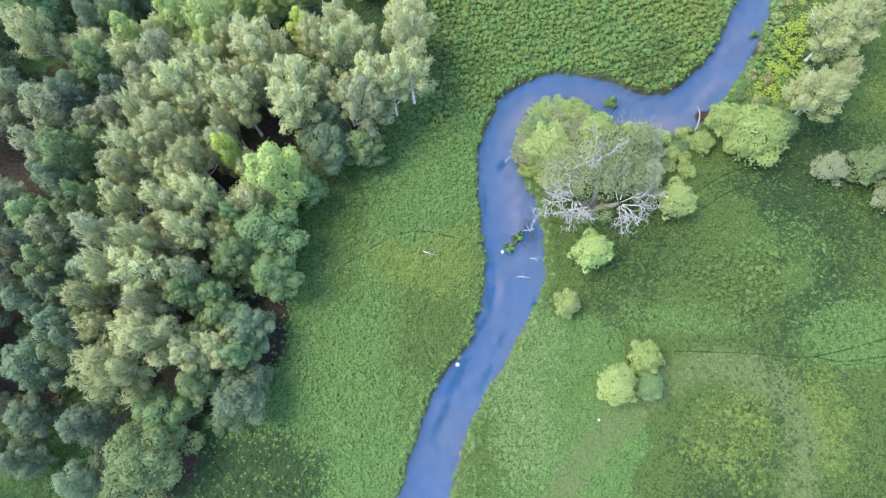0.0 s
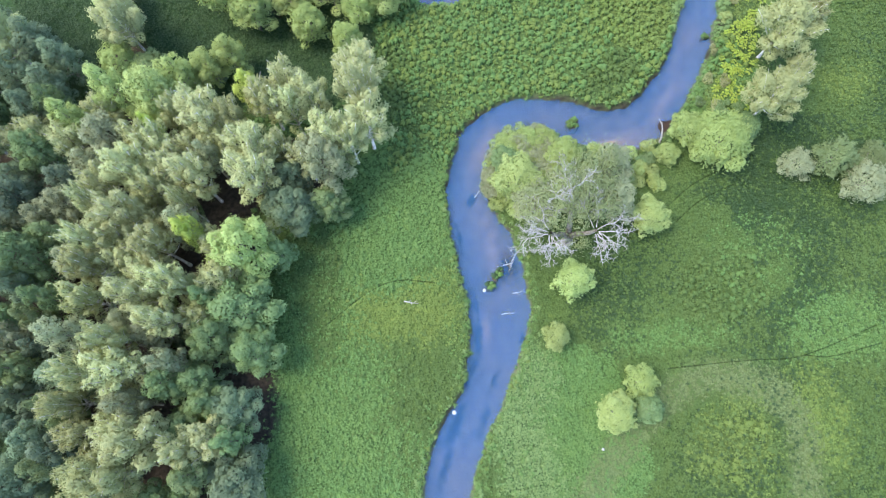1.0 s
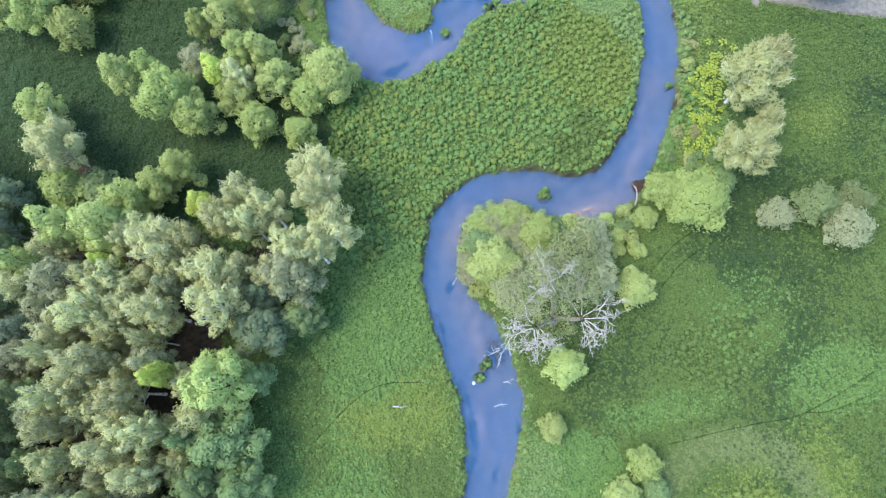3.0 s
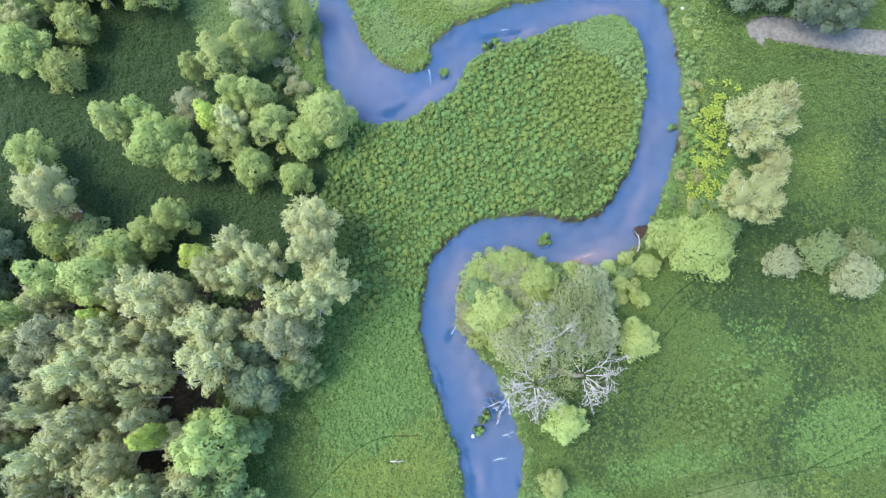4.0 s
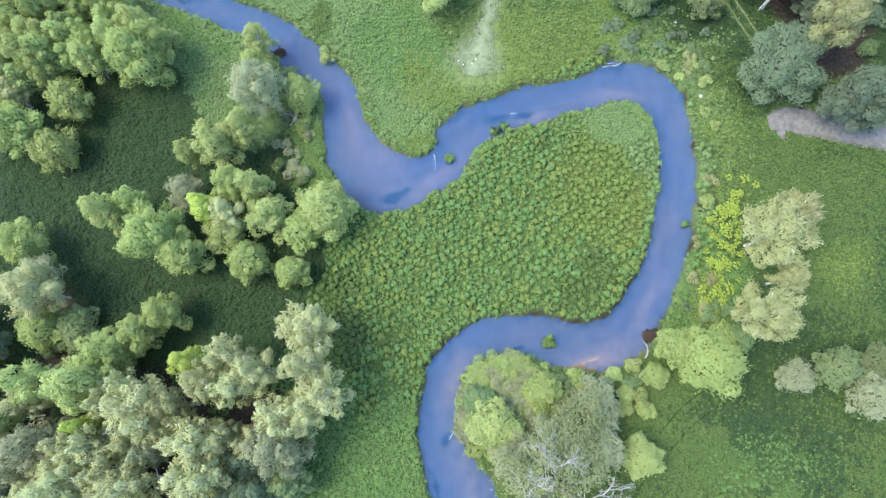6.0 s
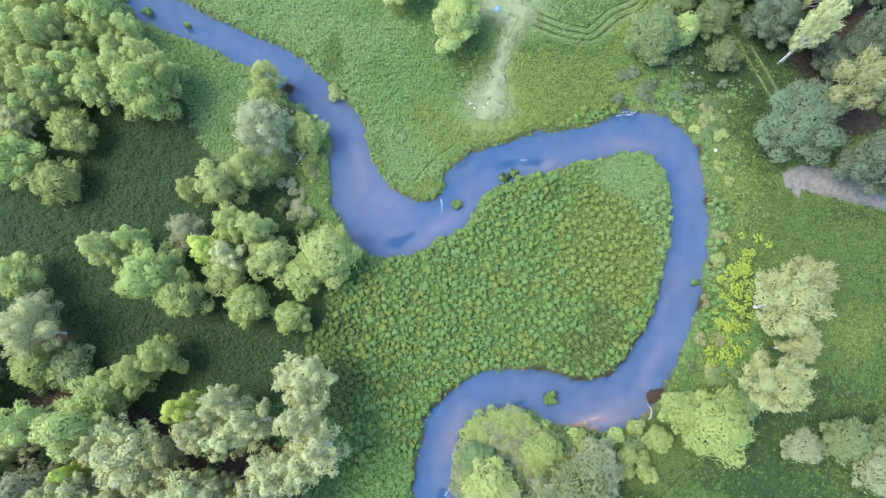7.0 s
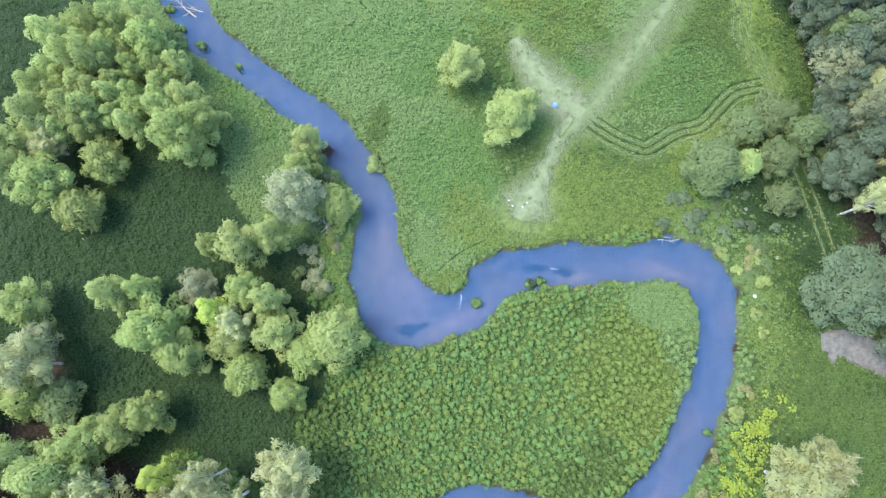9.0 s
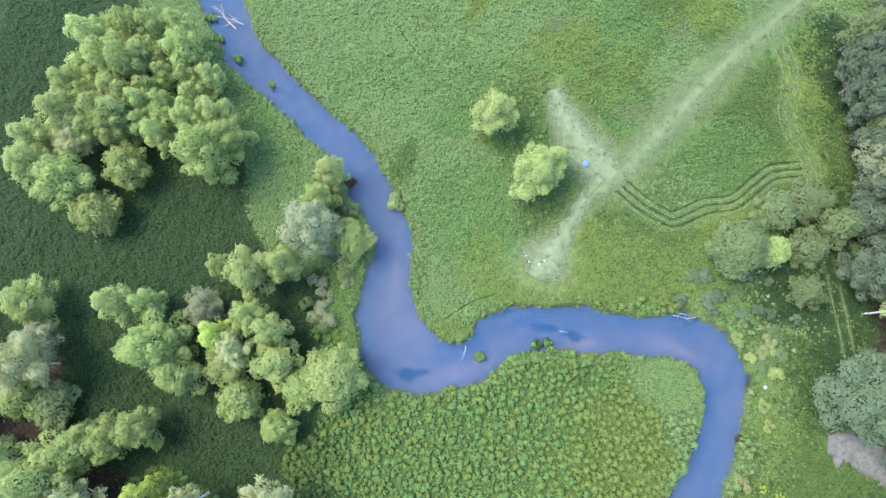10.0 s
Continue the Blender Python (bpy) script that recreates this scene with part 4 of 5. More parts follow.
thicket(("alder", "teal"), 70, 92, 68, 125, 45, (1.2, 2.6), (1.2, 2.0), "shaded understorey bush at the wood edge", lambda x, y: y > 74 or x > 88)
shrub("willow", 5.2, 95.4, 2.2, 1.5, "yellow-green bush leaning over the river")
shrub("willow", 36.4, 39.6, 2.2, 1.5, "round yellow-green bush by the snag")
shrub("rust", 40.6, 42.6, 0.28, 1.7, "clump of dead brown reed by the snag")
shrub("rust", -2.0, 97.5, 0.9, 1.1, "clump of dead brown reed on the bank")
shrub("rust", 54.8, 67.8, 0.6, 0.8, "clump of dead brown reed on the bank")
shrub("rust", 52.6, 58.7, 0.5, 0.8, "clump of dead brown reed on the bank")
shrub("willow", 53.8, 43.0, 2.0, 1.2, "round yellow-green bush under the birch")


# broad-leaved plants with bright yellow leaves
def broad_plant(x, y, s, first=[]):
    m = pose(x, y, ground_z(x, y), 0, 0, random.uniform(0, 360)) @ Matrix.Diagonal((s, s, s, 1))
    if first:
        ob = copy_thing(first[0], Matrix())
        ob.matrix_basis = m
        return ob
    top = tagged(new("broad_leaf_plant"), "knee-high plant with broad bright yellow-green leaves", "wild plant", "bank plants")
    for i in range(7):
        a, r = i * 2.4, 0.25 + 0.06 * i
        me = mesh_np("leaf", [(0.0, 0, 0), (0.22, -0.20, 0.06), (0.52, -0.16, 0.04), (0.66, 0, -0.06), (0.52, 0.16, 0.04), (0.22, 0.20, 0.06), (0.3, 0, -0.02)],
                     tris=[(0, 1, 6), (1, 2, 6), (2, 3, 6), (3, 4, 6), (4, 5, 6), (5, 0, 6)], mats=[YELLOW])
        leaf = part("leaf", me, top)
        leaf.matrix_basis = pose(r * 0.4 * math.cos(a), r * 0.4 * math.sin(a), 1.1 - 0.05 * i, 0, 8, math.degrees(a))
    part("stem", tubes("stem", [([(0, 0, -0.1), (0.02, 0, 0.6), (0, 0, 1.1)], [0.03, 0.025, 0.015])], LEAF["alder"], 5), top)
    first.append(top)
    top.matrix_basis = m
    return top


for _ in range(135):
    t = random.random()
    x, y = 49.5 + 8.5 * t ** 1.2 + random.gauss(0, 2.0), 44.5 + 15.5 * t + random.gauss(0, 1.4)
    if sample(SHORE, np.array([x]), np.array([y]))[0] > 2.0:
        broad_plant(x, y, random.uniform(0.45, 0.9))

# ---- meadow plants ----
TRAILS = [spline([(a, b, 0.16) for a, b in t], 4) for t in (
    [(62.0, 8.7), (50.7, 6.2), (44.0, 6.6), (39.8, 6.9), (31.4, 7.3)], [(62.0, 6.2), (54.5, 5.5), (50.7, 6.2)], [(20.4, 83.6), (17.0, 81.9), (14.0, 79.4)],
    [(1.6, 122.9), (6.1, 118.2), (11.0, 116.5)], [(47.7, 32.0), (42.0, 30.2), (37.8, 27.6)], [(46.0, 34.4), (41.5, 32.8), (37.1, 30.1)],
    [(-14.0, 20.5), (-8.0, 24.0), (-3.5, 25.2), (2.0, 24.0)])]
for trail in TRAILS:
    ribbon("trail", [(a, b, 0.19) for a, b, _ in trail[::4]], TRODDEN, 0.03, "narrow dark animal trail through the grass", "trail", 0.4)
TRACKS = [spline(p, 3) for p in (ROAD, SPUR, PATH_S, PATH_N, PATH_W)]


def scatter(step, seed):
    rng = np.random.default_rng(seed)
    x, y = np.meshgrid(np.arange(-60, 92, step), np.arange(-26, 146, step))
    x[1::2] += step / 2
    x = (x + rng.uniform(-0.34, 0.34, x.shape) * step).ravel()
    y = (y + rng.uniform(-0.34, 0.34, y.shape) * step).ravel()
    seen = (y > -26 + 0.05 * np.abs(x)) & (x > -58 + 0.06 * np.maximum(0, 40 - y))
    return x[seen], y[seen], rng


def worn(x, y, lines):
    """Distance to the nearest worn track."""
    d = np.full(x.shape, 1e9)
    for t in lines:
        d = np.minimum(d, away(x, y, t))
    return d


def lattice(x, y, seed):
    """Smooth random field on a grid of unit cells, -1..1."""
    xi, yi = np.floor(x), np.floor(y)
    u, v = x - xi, y - yi
    u, v = u * u * (3 - 2 * u), v * v * (3 - 2 * v)

    def at(a, b):
        s = np.sin(a * 127.1 + b * 311.7 + seed * 74.7) * 43758.5453
        return 2 * (s - np.floor(s)) - 1
    return (at(xi, yi) * (1 - u) + at(xi + 1, yi) * u) * (1 - v) + (at(xi, yi + 1) * (1 - u) + at(xi + 1, yi + 1) * u) * v


def cloud(x, y, s, seed):
    """Patchy irregularity with four sizes of patch, mostly in -1..1."""
    total = 0
    for k in range(4):
        a = 0.9 * k + seed
        total = total + lattice((x * math.cos(a) - y * math.sin(a)) * s * 2 ** k, (x * math.sin(a) + y * math.cos(a)) * s * 2 ** k, seed + k) * 0.5 ** k
    return total * 1.05


# stands of one plant in the meadow, slot 5 shade-toned: x, y, half sizes, slot, share
PATCHES = [(12.5, 82.0, 6.0, 6.5, 3, 0.9), (8.5, 93.0, 3.5, 7.0, 3, 0.8), (14.5, 95.0, 5.0, 7.0, 0, 0.8), (30.0, 84.5, 9.0, 3.6, 2, 0.9), (39.0, 89.5, 9.0, 6.0, 2, 0.7), (18.5, 87.0, 3.5, 4.0, 2, 0.7),
           (15.6, 77.2, 2.6, 2.2, 2, 0.9), (27.0, 95.5, 4.0, 5.0, 1, 0.85), (25.0, 110.0, 9.0, 6.0, 1, 0.85), (30.0, 119.0, 10.0, 5.0, 2, 0.5), (46.5, 121.0, 4.0, 4.5, 3, 0.85), (38.0, 112.5, 2.5, 1.2, 4, 0.9),
           (50.0, 107.0, 8.0, 7.0, 0, 0.6), (45.0, 101.0, 6.0, 4.0, 3, 0.5), (63.5, 113.0, 3.0, 14.0, 2, 0.5), (0.0, 116.0, 14.0, 9.0, 3, 0.5), (10.5, -1.0, 5.0, 9.0, 3, 0.85), (14.6, 9.0, 2.6, 6.0, 3, 0.7),
           (25.0, 16.0, 5.0, 7.0, 5, 0.45), (32.0, 22.0, 6.0, 6.0, 5, 0.3), (48.0, 20.0, 8.0, 7.0, 0, 0.3), (57.0, 9.0, 9.0, 6.0, 0, 0.8), (51.0, -2.0, 4.5, 8.0, 2, 0.6), (38.0, -4.0, 6.5, 6.0, 2, 0.55),
           (33.0, 11.5, 9.0, 2.5, 0, 0.7), (68.5, 46.0, 5.0, 4.0, 2, 0.7), (38.0, 64.0, 7.0, 8.0, 2, 0.7), (46.5, 74.5, 8.0, 3.6, 3, 0.95), (49.0, 65.0, 1.6, 8.0, 3, 0.9), (-3.0, 20.0, 7.0, 4.0, 2, 0.5), (-30.0, -9.5, 12.0, 8.0, 5, 0.85), (-14.5, 24.0, 3.0, 14.0, 1, 0.6)]
# where the growth is rough: x, y, half sizes, how much
ROUGH = [(42.0, 17.0, 9.0, 7.0, 0.72), (38.0, -4.0, 6.5, 6.0, 0.62), (25.0, 110.0, 9.0, 6.0, 0.5), (27.0, 95.5, 4.0, 5.0, 0.5)]


def zones(x, y, rng, dither):
    """Slot of the plant at each place: 0 sedge, 1 lush, 2 yellowing, 3 reed, 4 flattened, 5 herbs with shade in their
    colour; and how tussocky the place is.
    """
    n1 = cloud(x, y, 0.055, 2.0) + dither * rng.normal(size=x.shape)
    n2 = cloud(x, y, 0.10, 7.0) + dither * rng.normal(size=x.shape)
    gx_, gy_ = x, y
    x, y = x + 2.2 * wobble(gx_, gy_, 0.33, 11.0) + 4 * dither * rng.normal(size=x.shape), y + 2.2 * wobble(gx_, gy_, 0.29, 5.0)
    slot = np.zeros(x.shape, int)
    tuss = np.full(x.shape, 0.5)
    west = (x < 7) & (y < 60)
    slot[west & (n1 + 0.4 * rng.normal(size=x.shape) > 0.2)] = 1
    slot[west & (np.hypot((x + 3) / 8, (y - 20) / 5) + 0.4 * n2 + 0.3 * rng.normal(size=x.shape) < 0.9)] = 2
    tuss[west] = 0.3 + 0.3 * np.clip((y[west] - 24) / 16, 0, 1)
    glade = (x < -3.5) & (y > 54)                                      # glade between the groves, its shade put into the plant colour
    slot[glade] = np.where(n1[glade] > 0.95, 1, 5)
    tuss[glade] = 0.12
    loop = (x > -3.5) & (x < 56) & (y > 43) & (y < 84) & ~((x > 44) & (y < 50))   # inside the upper loop
    slot[loop] = np.where(n2[loop] > 0.75, 1, np.where(rng.random(loop.sum()) < 0.38, 2, 0))
    tuss[loop] = 0.88
    dry = np.hypot((x - 41) / 7, (y - 66) / 9) < 1 + 0.2 * n2
    slot[loop & dry] = 2
    edge = loop & (np.hypot((x - 47) / 7.5, (y - 76) / 5.5) < 1 + 0.25 * n2)
    slot[edge | (loop & (x > 45.5) & (y > 56))] = 3
    tuss[edge] = 0.25
    tuss[loop & (x < 24) & (y > 75)] = 0.28
    bank_w = (x < 6) & (y > 84) & (x > -12 - 0.75 * (y - 88))          # open slope between the grove and the river
    slot[bank_w] = np.where(n1[bank_w] > -0.5, 3, 0)
    tuss[bank_w] = 0.26
    east = (x > 55) & (y >= 40) & (y < 84)
    slot[east] = np.where(n1[east] > 0.8, 2, np.where(n2[east] + 0.5 * rng.normal(size=east.sum()) < -0.45, 5, 1))
    tuss[east] = 0.2
    right = (x > 12) & (y < 42) & ~east
    slot[right] = 1
    slot[right & (n1 + 0.5 * rng.normal(size=x.shape) < np.clip((x - 40) / 12, 0, 1) * np.clip((y - 12) / 12, 0, 1) * 0.45 - 0.95)] = 5
    slot[right & (np.hypot((x - 36) / 13, (y - 20) / 8) < 1 + 0.3 * n2)] = 1
    slot[right & (x < 26) & (y < 12)] = 0
    slot[right & (x < 20) & (y < 8) & (n1 > 0)] = 0
    tuss[right] = 0.27 + 0.1 * wobble(x[right], y[right], 0.13, 9.0)
    north = (y > 82) & (x > 5) & ~loop
    slot[north] = np.where(n2[north] > -0.05, 2, 0)
    slot[north & (n1 > 0.42)] = 1
    slot[north & (n1 < -0.35)] = 3
    tuss[north] = 0.2
    reeds = (x < 16 + 0.25 * (110 - y)) & (y > 84) & (x > -4 - 0.4 * (y - 100)) & (n1 < 0.5)
    slot[reeds] = np.where(n1[reeds] > -0.2, 3, 0)
    tuss[reeds] = 0.26
    for px, py, pr, ps in ((45.3, 124.9, 2.2, 4), (37.3, 113.9, 1.8, 4), (27.2, 126.2, 1.6, 4), (43.0, 119.0, 4.0, 3), (8.5, 79.5, 3.0, 3)):
        slot[np.hypot(x - px, y - py) < pr * (1 + 0.4 * n2)] = ps
    strip = (x > 47) & (y > 43) & (y < 92) & ~loop & (sample(SHORE, gx_, gy_) < 6.0 + 2 * n2 + 1.6 * rng.normal(size=x.shape))       # herb fringe of the east bank
    slot[strip] = np.where(n1[strip] + 0.5 * rng.normal(size=strip.sum()) > 0.1, 3, 2)
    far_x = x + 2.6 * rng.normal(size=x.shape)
    edge_e = (((far_x > 56) & (y > 84) & (y < 99)) | ((far_x > 64) & (y > 71) & (y < 132))) & (n2 < 0.8)   # grass under the east wood, tree shade painted into its colour
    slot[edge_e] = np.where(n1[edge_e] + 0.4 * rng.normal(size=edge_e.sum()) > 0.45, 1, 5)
    for px, py, rx, ry, kind, share in PATCHES:
        d = np.hypot((gx_ - px) / rx, (gy_ - py) / ry) + 0.28 * n2
        slot = np.where(rng.random(x.shape) < share * np.clip((1.25 - d) / 0.5, 0, 1), kind, slot)
    for px, py, rx, ry, much in ROUGH:
        tuss = np.maximum(tuss, much * np.clip((1.2 - np.hypot((gx_ - px) / rx, (gy_ - py) / ry) - 0.2 * n2) / 0.5, 0, 1))
    arc = away(gx_, gy_, ARC) + 0.4 * n2 + 0.5 * rng.normal(size=x.shape)
    slot[(arc < 0.3) & (rng.random(x.shape) < 0.65)] = 4
    tuss[arc < 0.4] = 0.0
    return slot, tuss


def blades(rng, x, y, z, r, h, count, slot, width=0.3):
    """Rosettes of bent leaves: arrays of verts, quads, tris and their slots."""
    n = len(x)
    a = rng.uniform(0, 2 * np.pi, (n, 1)) + np.arange(count)[None] * 2.399 + rng.uniform(-0.4, 0.4, (n, count))
    reach = r[:, None] * rng.uniform(0.55, 1.1, (n, count))
    high = h[:, None] * rng.uniform(0.75, 1.1, (n, count))
    ca, sa = np.cos(a), np.sin(a)

    def at(d, side, hh):
        return np.stack([x[:, None] + ca * d - sa * side, y[:, None] + sa * d + ca * side, z[:, None] + hh], -1)
    w = r[:, None] * width * rng.uniform(0.8, 1.2, (n, count))
    v = np.stack([at(reach * 0.02, -w * 0.35, high), at(reach * 0.02, w * 0.35, high), at(reach * 0.55, w, high * 0.86), at(reach * 0.55, -w, high * 0.86),
                  at(reach, 0 * w, high * 0.30)], 2).reshape(-1, 3)
    k = np.arange(n * count)[:, None] * 5
    return v, k + np.array([0, 1, 2, 3]), k + np.array([3, 2, 4]), np.repeat(slot, count)


def tufts(rng, x, y, z, r, h, count, slot):
    """Small tufts: each a few single leaning blades."""
    n = len(x)
    a = rng.uniform(0, 2 * np.pi, (n, 1)) + np.arange(count)[None] * 2.399
    d, hi, w = r[:, None] * rng.uniform(0.7, 1.3, (n, count)), h[:, None] * rng.uniform(0.6, 1.1, (n, count)), r[:, None] * 0.30
    ca, sa = np.cos(a), np.sin(a)
    X, Y, Z = x[:, None], y[:, None], z[:, None]
    v = np.stack([np.stack([X - sa * w - ca * d * 0.3, Y + ca * w - sa * d * 0.3, Z + hi * 0.5], -1), np.stack([X + sa * w - ca * d * 0.3, Y - ca * w - sa * d * 0.3, Z + hi * 0.5], -1),
                  np.stack([X + ca * d, Y + sa * d, Z + hi], -1)], 2).reshape(-1, 3)
    return v, np.arange(n * count * 3).reshape(-1, 3), np.repeat(slot, count)


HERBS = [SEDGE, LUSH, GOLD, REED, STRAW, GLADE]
# the mean tint of the growth at each place of the ground, and painted shade between tussocks
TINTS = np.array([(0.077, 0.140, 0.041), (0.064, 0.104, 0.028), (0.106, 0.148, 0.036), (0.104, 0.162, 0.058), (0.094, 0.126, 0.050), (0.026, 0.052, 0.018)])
GAP_SHADE = np.array((0.022, 0.036, 0.014))
rng = np.random.default_rng(20)
tint = np.zeros((GX.size, 3))
for _ in range(5):
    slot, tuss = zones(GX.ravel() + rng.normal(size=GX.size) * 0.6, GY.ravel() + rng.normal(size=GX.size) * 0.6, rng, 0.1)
    # share of the dark gap tint, more where tussocks would shade the ground
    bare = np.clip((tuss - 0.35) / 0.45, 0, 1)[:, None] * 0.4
    tint += (TINTS[slot] * (1 - bare) + GAP_SHADE * bare) / 5
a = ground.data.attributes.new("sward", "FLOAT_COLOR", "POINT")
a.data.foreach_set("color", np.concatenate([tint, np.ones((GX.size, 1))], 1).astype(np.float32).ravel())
x, y, rng = scatter(0.98, 21)
x, y = x * 0.94 - y * 0.16, y * 1.02 + x * 0.30
ok = (y > -26) & (y < 146) & (x > -58) & (x < 92)
x, y = x[ok], y[ok]
shore, wd, track = sample(SHORE, x, y), sample(wood, x, y), worn(x, y, TRACKS + RUTS + TRAILS + GROOVES)
slot, tuss = zones(x, y, rng, 0.06)
ok = (shore > 0.45 + 0.35 * sample(CUT, x, y)) & (track > 0.3) & (wd < 0.5 + 0.3 * rng.random(len(x))) & (rng.random(len(x)) < np.clip((tuss - 0.25) * 2.2, 0, 0.95))
x, y, slot, tuss, shore = x[ok], y[ok], slot[ok], tuss[ok], shore[ok]
r = (0.42 + 0.36 * rng.random(len(x))) * (0.72 + 0.32 * tuss)
h = r * rng.uniform(0.7, 1.25, len(x)) * (0.36 + 0.85 * tuss)
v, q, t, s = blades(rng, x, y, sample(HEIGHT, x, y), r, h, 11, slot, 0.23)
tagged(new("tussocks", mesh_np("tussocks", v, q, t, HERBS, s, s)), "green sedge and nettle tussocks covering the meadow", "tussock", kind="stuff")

x, y, rng = scatter(0.38, 22)
shore, wd, track = sample(SHORE, x, y), sample(wood, x, y), worn(x, y, TRACKS + RUTS + TRAILS + GROOVES)
paths = worn(x, y, TRACKS[2:])
slot, tuss = zones(x, y, rng, 0.07)
ok = (shore > 0.32 + 0.35 * sample(CUT, x, y)) & ((rng.random(len(x)) < np.clip(0.42 + 0.35 * paths, 0.06, 1)) & (worn(x, y, TRACKS[:2] + TRAILS + GROOVES) > 0) & (rng.random(len(x)) < np.clip(0.3 + 2 * worn(x, y, RUTS), 0.12, 1))) & (wd < 0.8 * rng.random(len(x)) + 0.1) & (cloud(x, y, 1.7, 3.0) > -0.75) & (rng.random(len(x)) < np.where(tuss > 0.7, 0.5, 1.0))
x, y, slot, tuss, shore, track, paths = x[ok], y[ok], slot[ok], tuss[ok], shore[ok], track[ok], paths[ok]
slot[(worn(x, y, TRACKS[:2] + RUTS) < 0.15) | (paths < rng.normal(size=len(x)) * 0.6 + 0.1)] = 4
lump = 0.16 + 0.20 * cloud(x, y, 0.9, 3.0) + 0.12 * cloud(x * 0.8 + y * 0.6, (y * 0.8 - x * 0.6) * 0.45, 1.6, 8.0)
r = 0.20 + 0.20 * rng.random(len(x))
h = r * rng.uniform(0.35, 0.85, len(x)) * np.where(slot == 3, 1.3, 1.0) + 0.12
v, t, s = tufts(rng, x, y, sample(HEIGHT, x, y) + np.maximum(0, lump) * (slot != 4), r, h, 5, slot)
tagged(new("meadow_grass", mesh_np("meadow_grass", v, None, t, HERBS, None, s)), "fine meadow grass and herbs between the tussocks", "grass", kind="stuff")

# taller growth hanging over both banks
rng = np.random.default_rng(23)
bx, by = [], []
for i in range(20, len(RIVER) - 40):
    X, Y, w = RIVER[i]
    d = RIVER[i + 1] - RIVER[i - 1]
    k = np.hypot(d[0], d[1])
    for side in (-1, 1):
        for _ in range(5):
            o, f = side * (w + rng.uniform(-0.2, 1.5)), rng.uniform(-0.5, 0.5)
            bx.append(X - d[1] / k * o + d[0] * f)
            by.append(Y + d[0] / k * o + d[1] * f)
bx, by = np.array(bx), np.array(by)
sh = sample(SHORE, bx, by)
ok = (sh > 0.0) & (sh < 1.6) & (rng.random(len(bx)) > 0.9 * sample(CUT, bx, by)) & (by < 140) & (by > -26)
bx, by = bx[ok], by[ok]
slot = np.where(rng.random(len(bx)) < 0.4, 3, np.where(rng.random(len(bx)) < 0.6, 0, 2))
r = 0.18 + 0.42 * rng.random(len(bx)) ** 1.5
v, q, t, s = blades(rng, bx, by, np.maximum(sample(HEIGHT, bx, by), WATER_Z), r, r * 0.9, 8, slot, 0.14)
tagged(new("bank_sedge", mesh_np("bank_sedge", v, q, t, HERBS, s, s)), "sedge hanging over the river bank", "sedge", kind="stuff")


# ---- small things ----
def islet(x, y, r, label="grassy islet in the river", plants=(0, 1), mop=14):
    """A mud mound with a mop of sedge."""
    rng = np.random.default_rng(int(abs(x * 31 + y * 7)))
    top = tagged(new("islet"), label, "islet")
    top.location = (x, y, WATER_Z)
    n, vs = 12, [(0, 0, 0.22)]
    for k, (f, z) in enumerate(((0.6, 0.15), (1.0, -0.15), (1.1, -1.6))):
        vs += [(r * f * math.cos(2 * math.pi * i / n) * rng.uniform(0.85, 1.15), r * f * math.sin(2 * math.pi * i / n) * rng.uniform(0.85, 1.15), z) for i in range(n)]
    ts = [(0, 1 + i, 1 + (i + 1) % n) for i in range(n)]
    qs = [(1 + k * n + i, 1 + (k + 1) * n + i, 1 + (k + 1) * n + (i + 1) % n, 1 + k * n + (i + 1) % n) for k in range(2) for i in range(n)]
    part("mound", mesh_np("mound", vs, qs, ts, [MUD], smooth=True), top, "wet brown mud")
    m = max(5, int(mop * r))
    a, d = rng.uniform(0, 2 * np.pi, m), r * 0.8 * np.sqrt(rng.random(m))
    v, q, t, s = blades(rng, d * np.cos(a), d * np.sin(a), np.full(m, 0.1), 0.35 + 0.25 * rng.random(m), 0.5 + 0.3 * rng.random(m), 10, np.array(plants)[rng.integers(0, 2, m)])
    part("sedge", mesh_np("sedge", v, q, t, HERBS, s, s), top)
    return top


MUD = soil_material("wet_mud", (0.045, 0.035, 0.025), (0.12, 0.09, 0.06))
for x, y, r in ((26.2, 45.3, 0.95), (50.0, 56.8, 0.45), (-26.6, 121.3, 0.8), (-25.0, 117.6, 1.0), (-21.3, 115.0, 0.75), (-15.5, 111.2, 0.35), (19.3, 74.8, 0.6)):
    islet(x, y, r)
for x, y in ((27.0, 77.3), (28.6, 77.7)):
    islet(x, y, 0.8, "tuft of green water weed near the bank", (0, 5), 9)


def driftwood(x, y, z, way, length, seed, label, rise=0.12, radius=0.10, depth=1, name="driftwood", bark=None):
    rng = np.random.default_rng(seed)
    a = radians(way)
    limbs = forked(rng, (0, 0, 0.05), (math.cos(a), math.sin(a), rise), length, radius, depth, 0.18, -0.01)
    ob = tagged(new(name, tubes(name, limbs, bark or DEAD, 6)), label, "dead wood")
    ob.location = (x, y, z)
    return ob


driftwood(-22.6, 119.9, WATER_Z - 0.1, 150, 3.6, 1, "bleached fallen tree lying in the river", 0.35, 0.16, 2, "fallen_tree")
driftwood(-21.6, 120.8, WATER_Z - 0.1, 165, 3.0, 2, "bare branch lying in the river", 0.1)
driftwood(9.5, 36.0, WATER_Z - 0.12, 60, 1.6, 3, "bleached branch stranded in shallow water", 0.12, 0.07)
driftwood(10.4, 18.2, WATER_Z - 0.1, 15, 1.7, 4, "curved branch floating in the river", 0.06, 0.06)
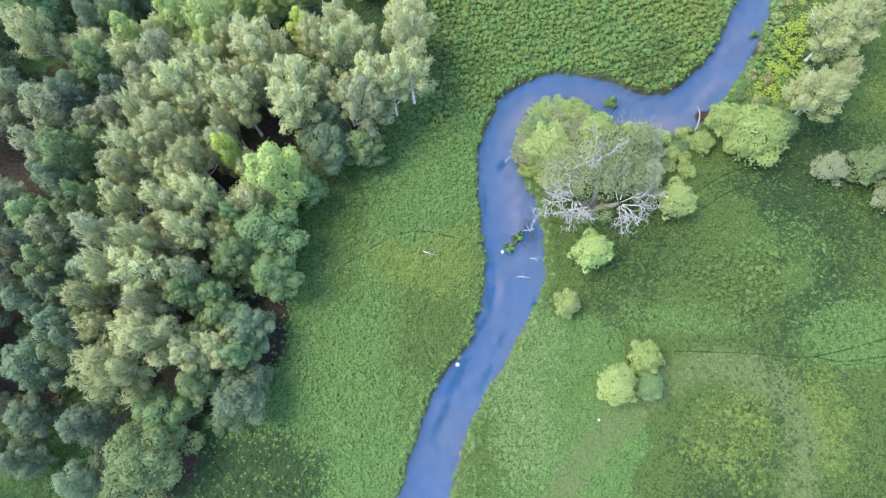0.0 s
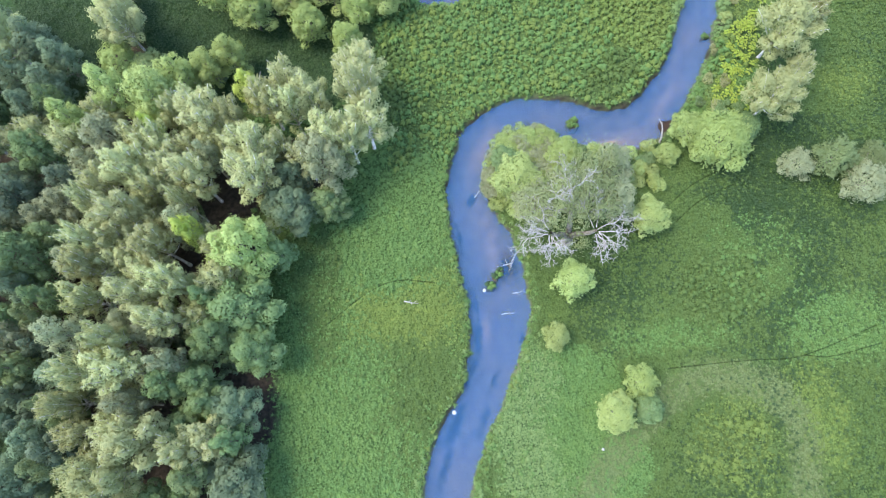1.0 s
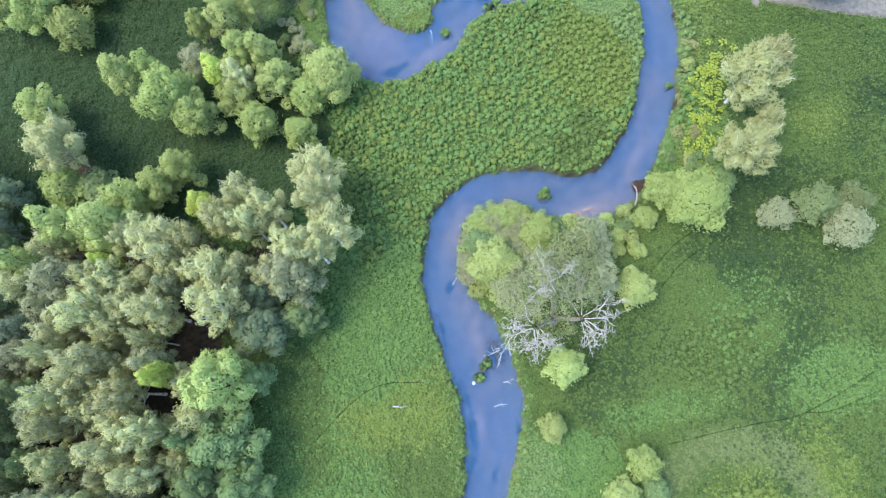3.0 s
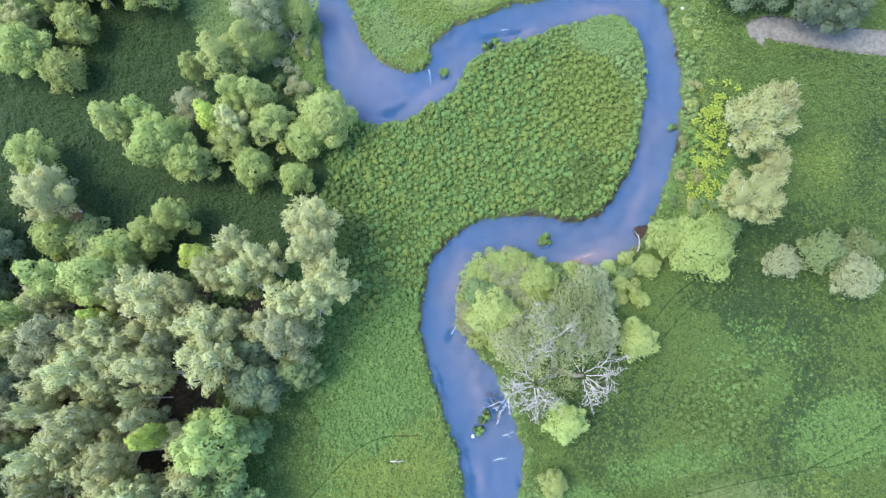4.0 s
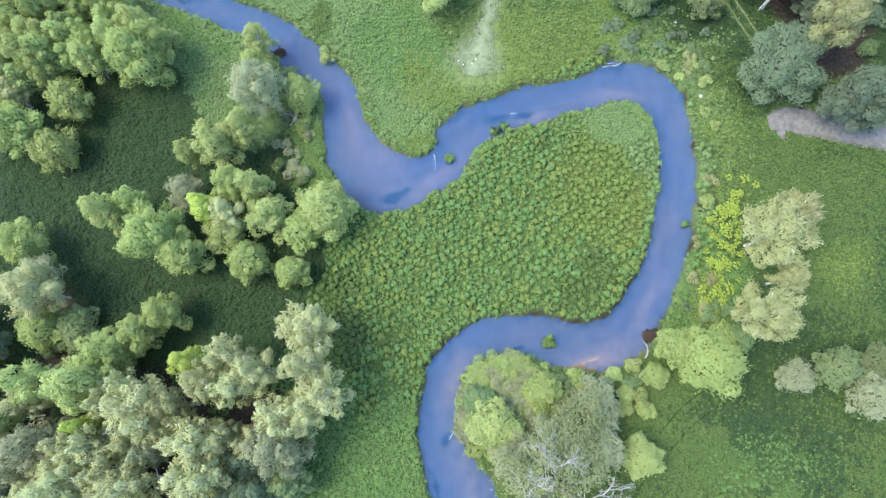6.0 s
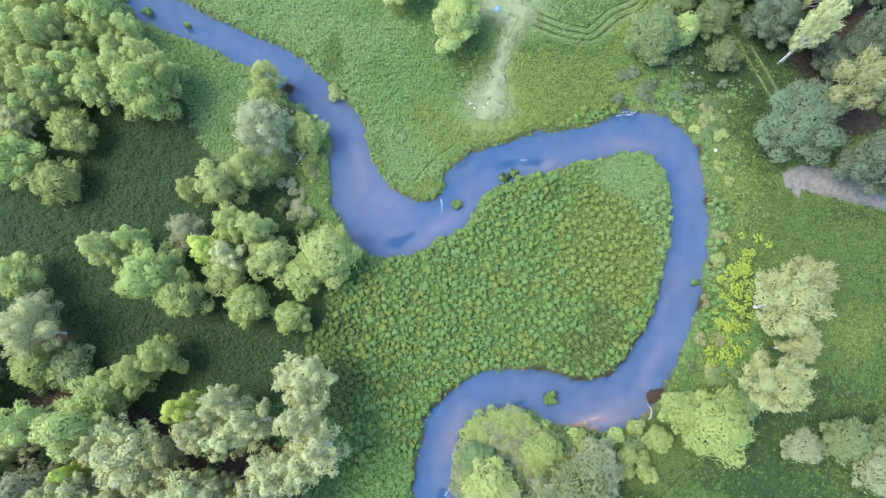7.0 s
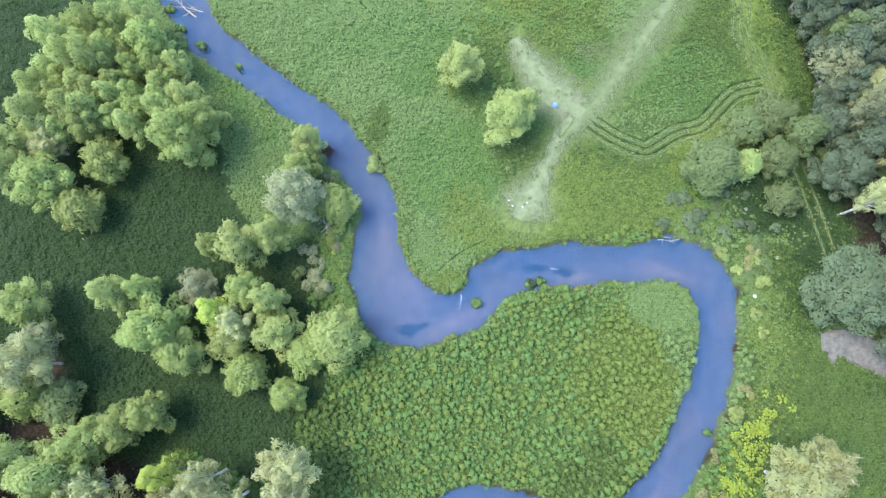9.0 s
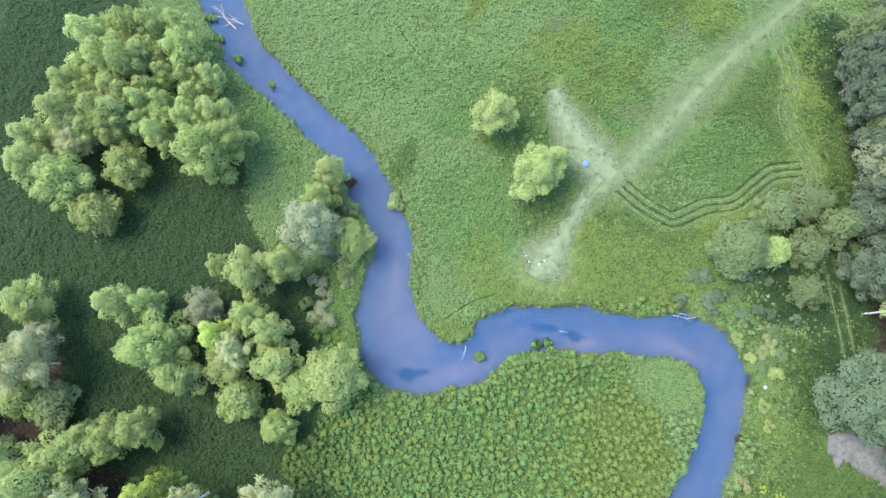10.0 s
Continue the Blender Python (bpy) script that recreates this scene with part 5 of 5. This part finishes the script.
driftwood(12.5, 21.0, WATER_Z - 0.08, 5, 1.6, 5, "pale stick caught in the debris", 0.06, 0.06)
driftwood(13.4, 25.4, WATER_Z, 200, 2.4, 6, "dead branch fallen from the bank", 0.15, 0.07)
driftwood(-2.9, 22.0, ground_z(-2.9, 22) + 0.55, -18, 1.9, 7, "bleached branch lying in the grass", 0.02, 0.09)
driftwood(17.2, 76.1, WATER_Z - 0.05, 285, 2.2, 8, "pale stick leaning from the bank", 0.05, 0.08)
driftwood(30.0, 79.6, WATER_Z - 0.1, -10, 1.2, 9, "short log drifting in the river", 0.06, 0.08, 0)
for k in range(6):
    driftwood(45.5 + k * 0.9, 83.5 + 0.4 * math.sin(k * 2.0), WATER_Z - 0.05, random.uniform(-30, 40), random.uniform(1.8, 3.2), 20 + k, "driftwood stranded against the river bank", 0.08, 0.07)
driftwood(-2.4, 85.2, ground_z(-2.4, 85.2) + 0.5, 30, 2.2, 31, "pile of grey dead brush on the bank", 0.5, 0.06, 2)
driftwood(-1.4, 86.0, ground_z(-1.4, 86) + 0.5, 140, 2.2, 32, "pile of grey dead brush on the bank", 0.5, 0.06, 2)
driftwood(-15.8, 36.4, ground_z(-15.8, 36.4), 80, 3.2, 33, "grey dead bush at the wood edge", 1.2, 0.07, 2)
driftwood(-15.3, 36.0, ground_z(-15.3, 36.0), 200, 2.8, 34, "grey dead bush at the wood edge", 1.2, 0.07, 2)
# debris raft under the old willow
islet(9.7, 22.6, 0.7, "raft of debris and weed in the river", (5, 0), 7)
islet(11.2, 24.3, 0.6, "raft of debris and weed in the river", (5, 0), 7)
islet(10.4, 23.5, 0.5, "raft of debris and weed in the river", (5, 0), 7)

for k in range(5):
    driftwood(12.2 + 0.35 * k, 23.2 + 0.8 * k, WATER_Z - 0.04, 40 + 35 * k, 1.7, 60 + k, "dark wet stick tangled in the debris under the willow", 0.1, 0.05, 1, "driftwood", MUD)

# the white snag at the bend: a broken trunk leaning over the water
snag = tagged(new("snag"), "broken white tree trunk leaning over the bank", "dead tree")
snag.location = (38.4, 40.0, ground_z(38.4, 40.0))
part("trunk", tubes("trunk", [([(0, 0, -0.4), (0.0, 0.5, 1.2), (-0.1, 1.2, 2.4), (-0.35, 2.0, 3.4)], [0.17, 0.14, 0.11, 0.06])], DEAD, 9), snag)
part("branch", tubes("branch", [([(-0.2, 1.6, 2.9), (-0.6, 2.1, 3.5), (-0.75, 2.5, 3.6)], [0.06, 0.04, 0.02])], DEAD, 6), snag)


def stone(x, y, z, r, mat, label, category="stone", name="stone"):
    bm = bmesh.new()
    bmesh.ops.create_icosphere(bm, subdivisions=2, radius=r)
    for v in bm.verts:
        k = noise.noise(v.co * (1.5 / r) + Vector((x, y, 0)))
        v.co = Vector((v.co.x * (1 + 0.35 * k), v.co.y * (1 - 0.3 * k), v.co.z * 0.6 * (1 + 0.4 * k)))
    me = bpy.data.meshes.new(name)
    bm.to_mesh(me)
    bm.free()
    me.materials.append(mat)
    ob = tagged(new(name, me), label, category)
    ob.location = (x, y, z)
    return ob


stone(1.7, 6.0, WATER_Z + 0.02, 0.3, STONE, "pale stone at the water's edge")
stone(8.6, 22.0, WATER_Z, 0.26, STONE, "pale stone at the edge of the debris raft")
for x, y in ((61.8, 80.4), (58.2, 87.5), (58.1, 75.0)):
    stone(x, y, ground_z(x, y) + 0.3, 0.28, STONE, "pale boulder in the meadow grass")
for x, y in ((24.4, 89.5), (24.9, 88.7), (26.3, 88.5), (27.0, 89.1)):
    stone(x, y, ground_z(x, y) + 0.1, 0.15, STONE, "small white stone on the bare patch")
stone(20.5, -1.7, ground_z(20.5, -1.7) + 0.35, 0.2, STONE, "white stone in the tall grass")
stone(31.8, 104.0, ground_z(31.8, 104.0) + 0.15, 0.45, BLUE, "crumpled blue tarpaulin on the trampled clearing", "tarpaulin", "tarpaulin")
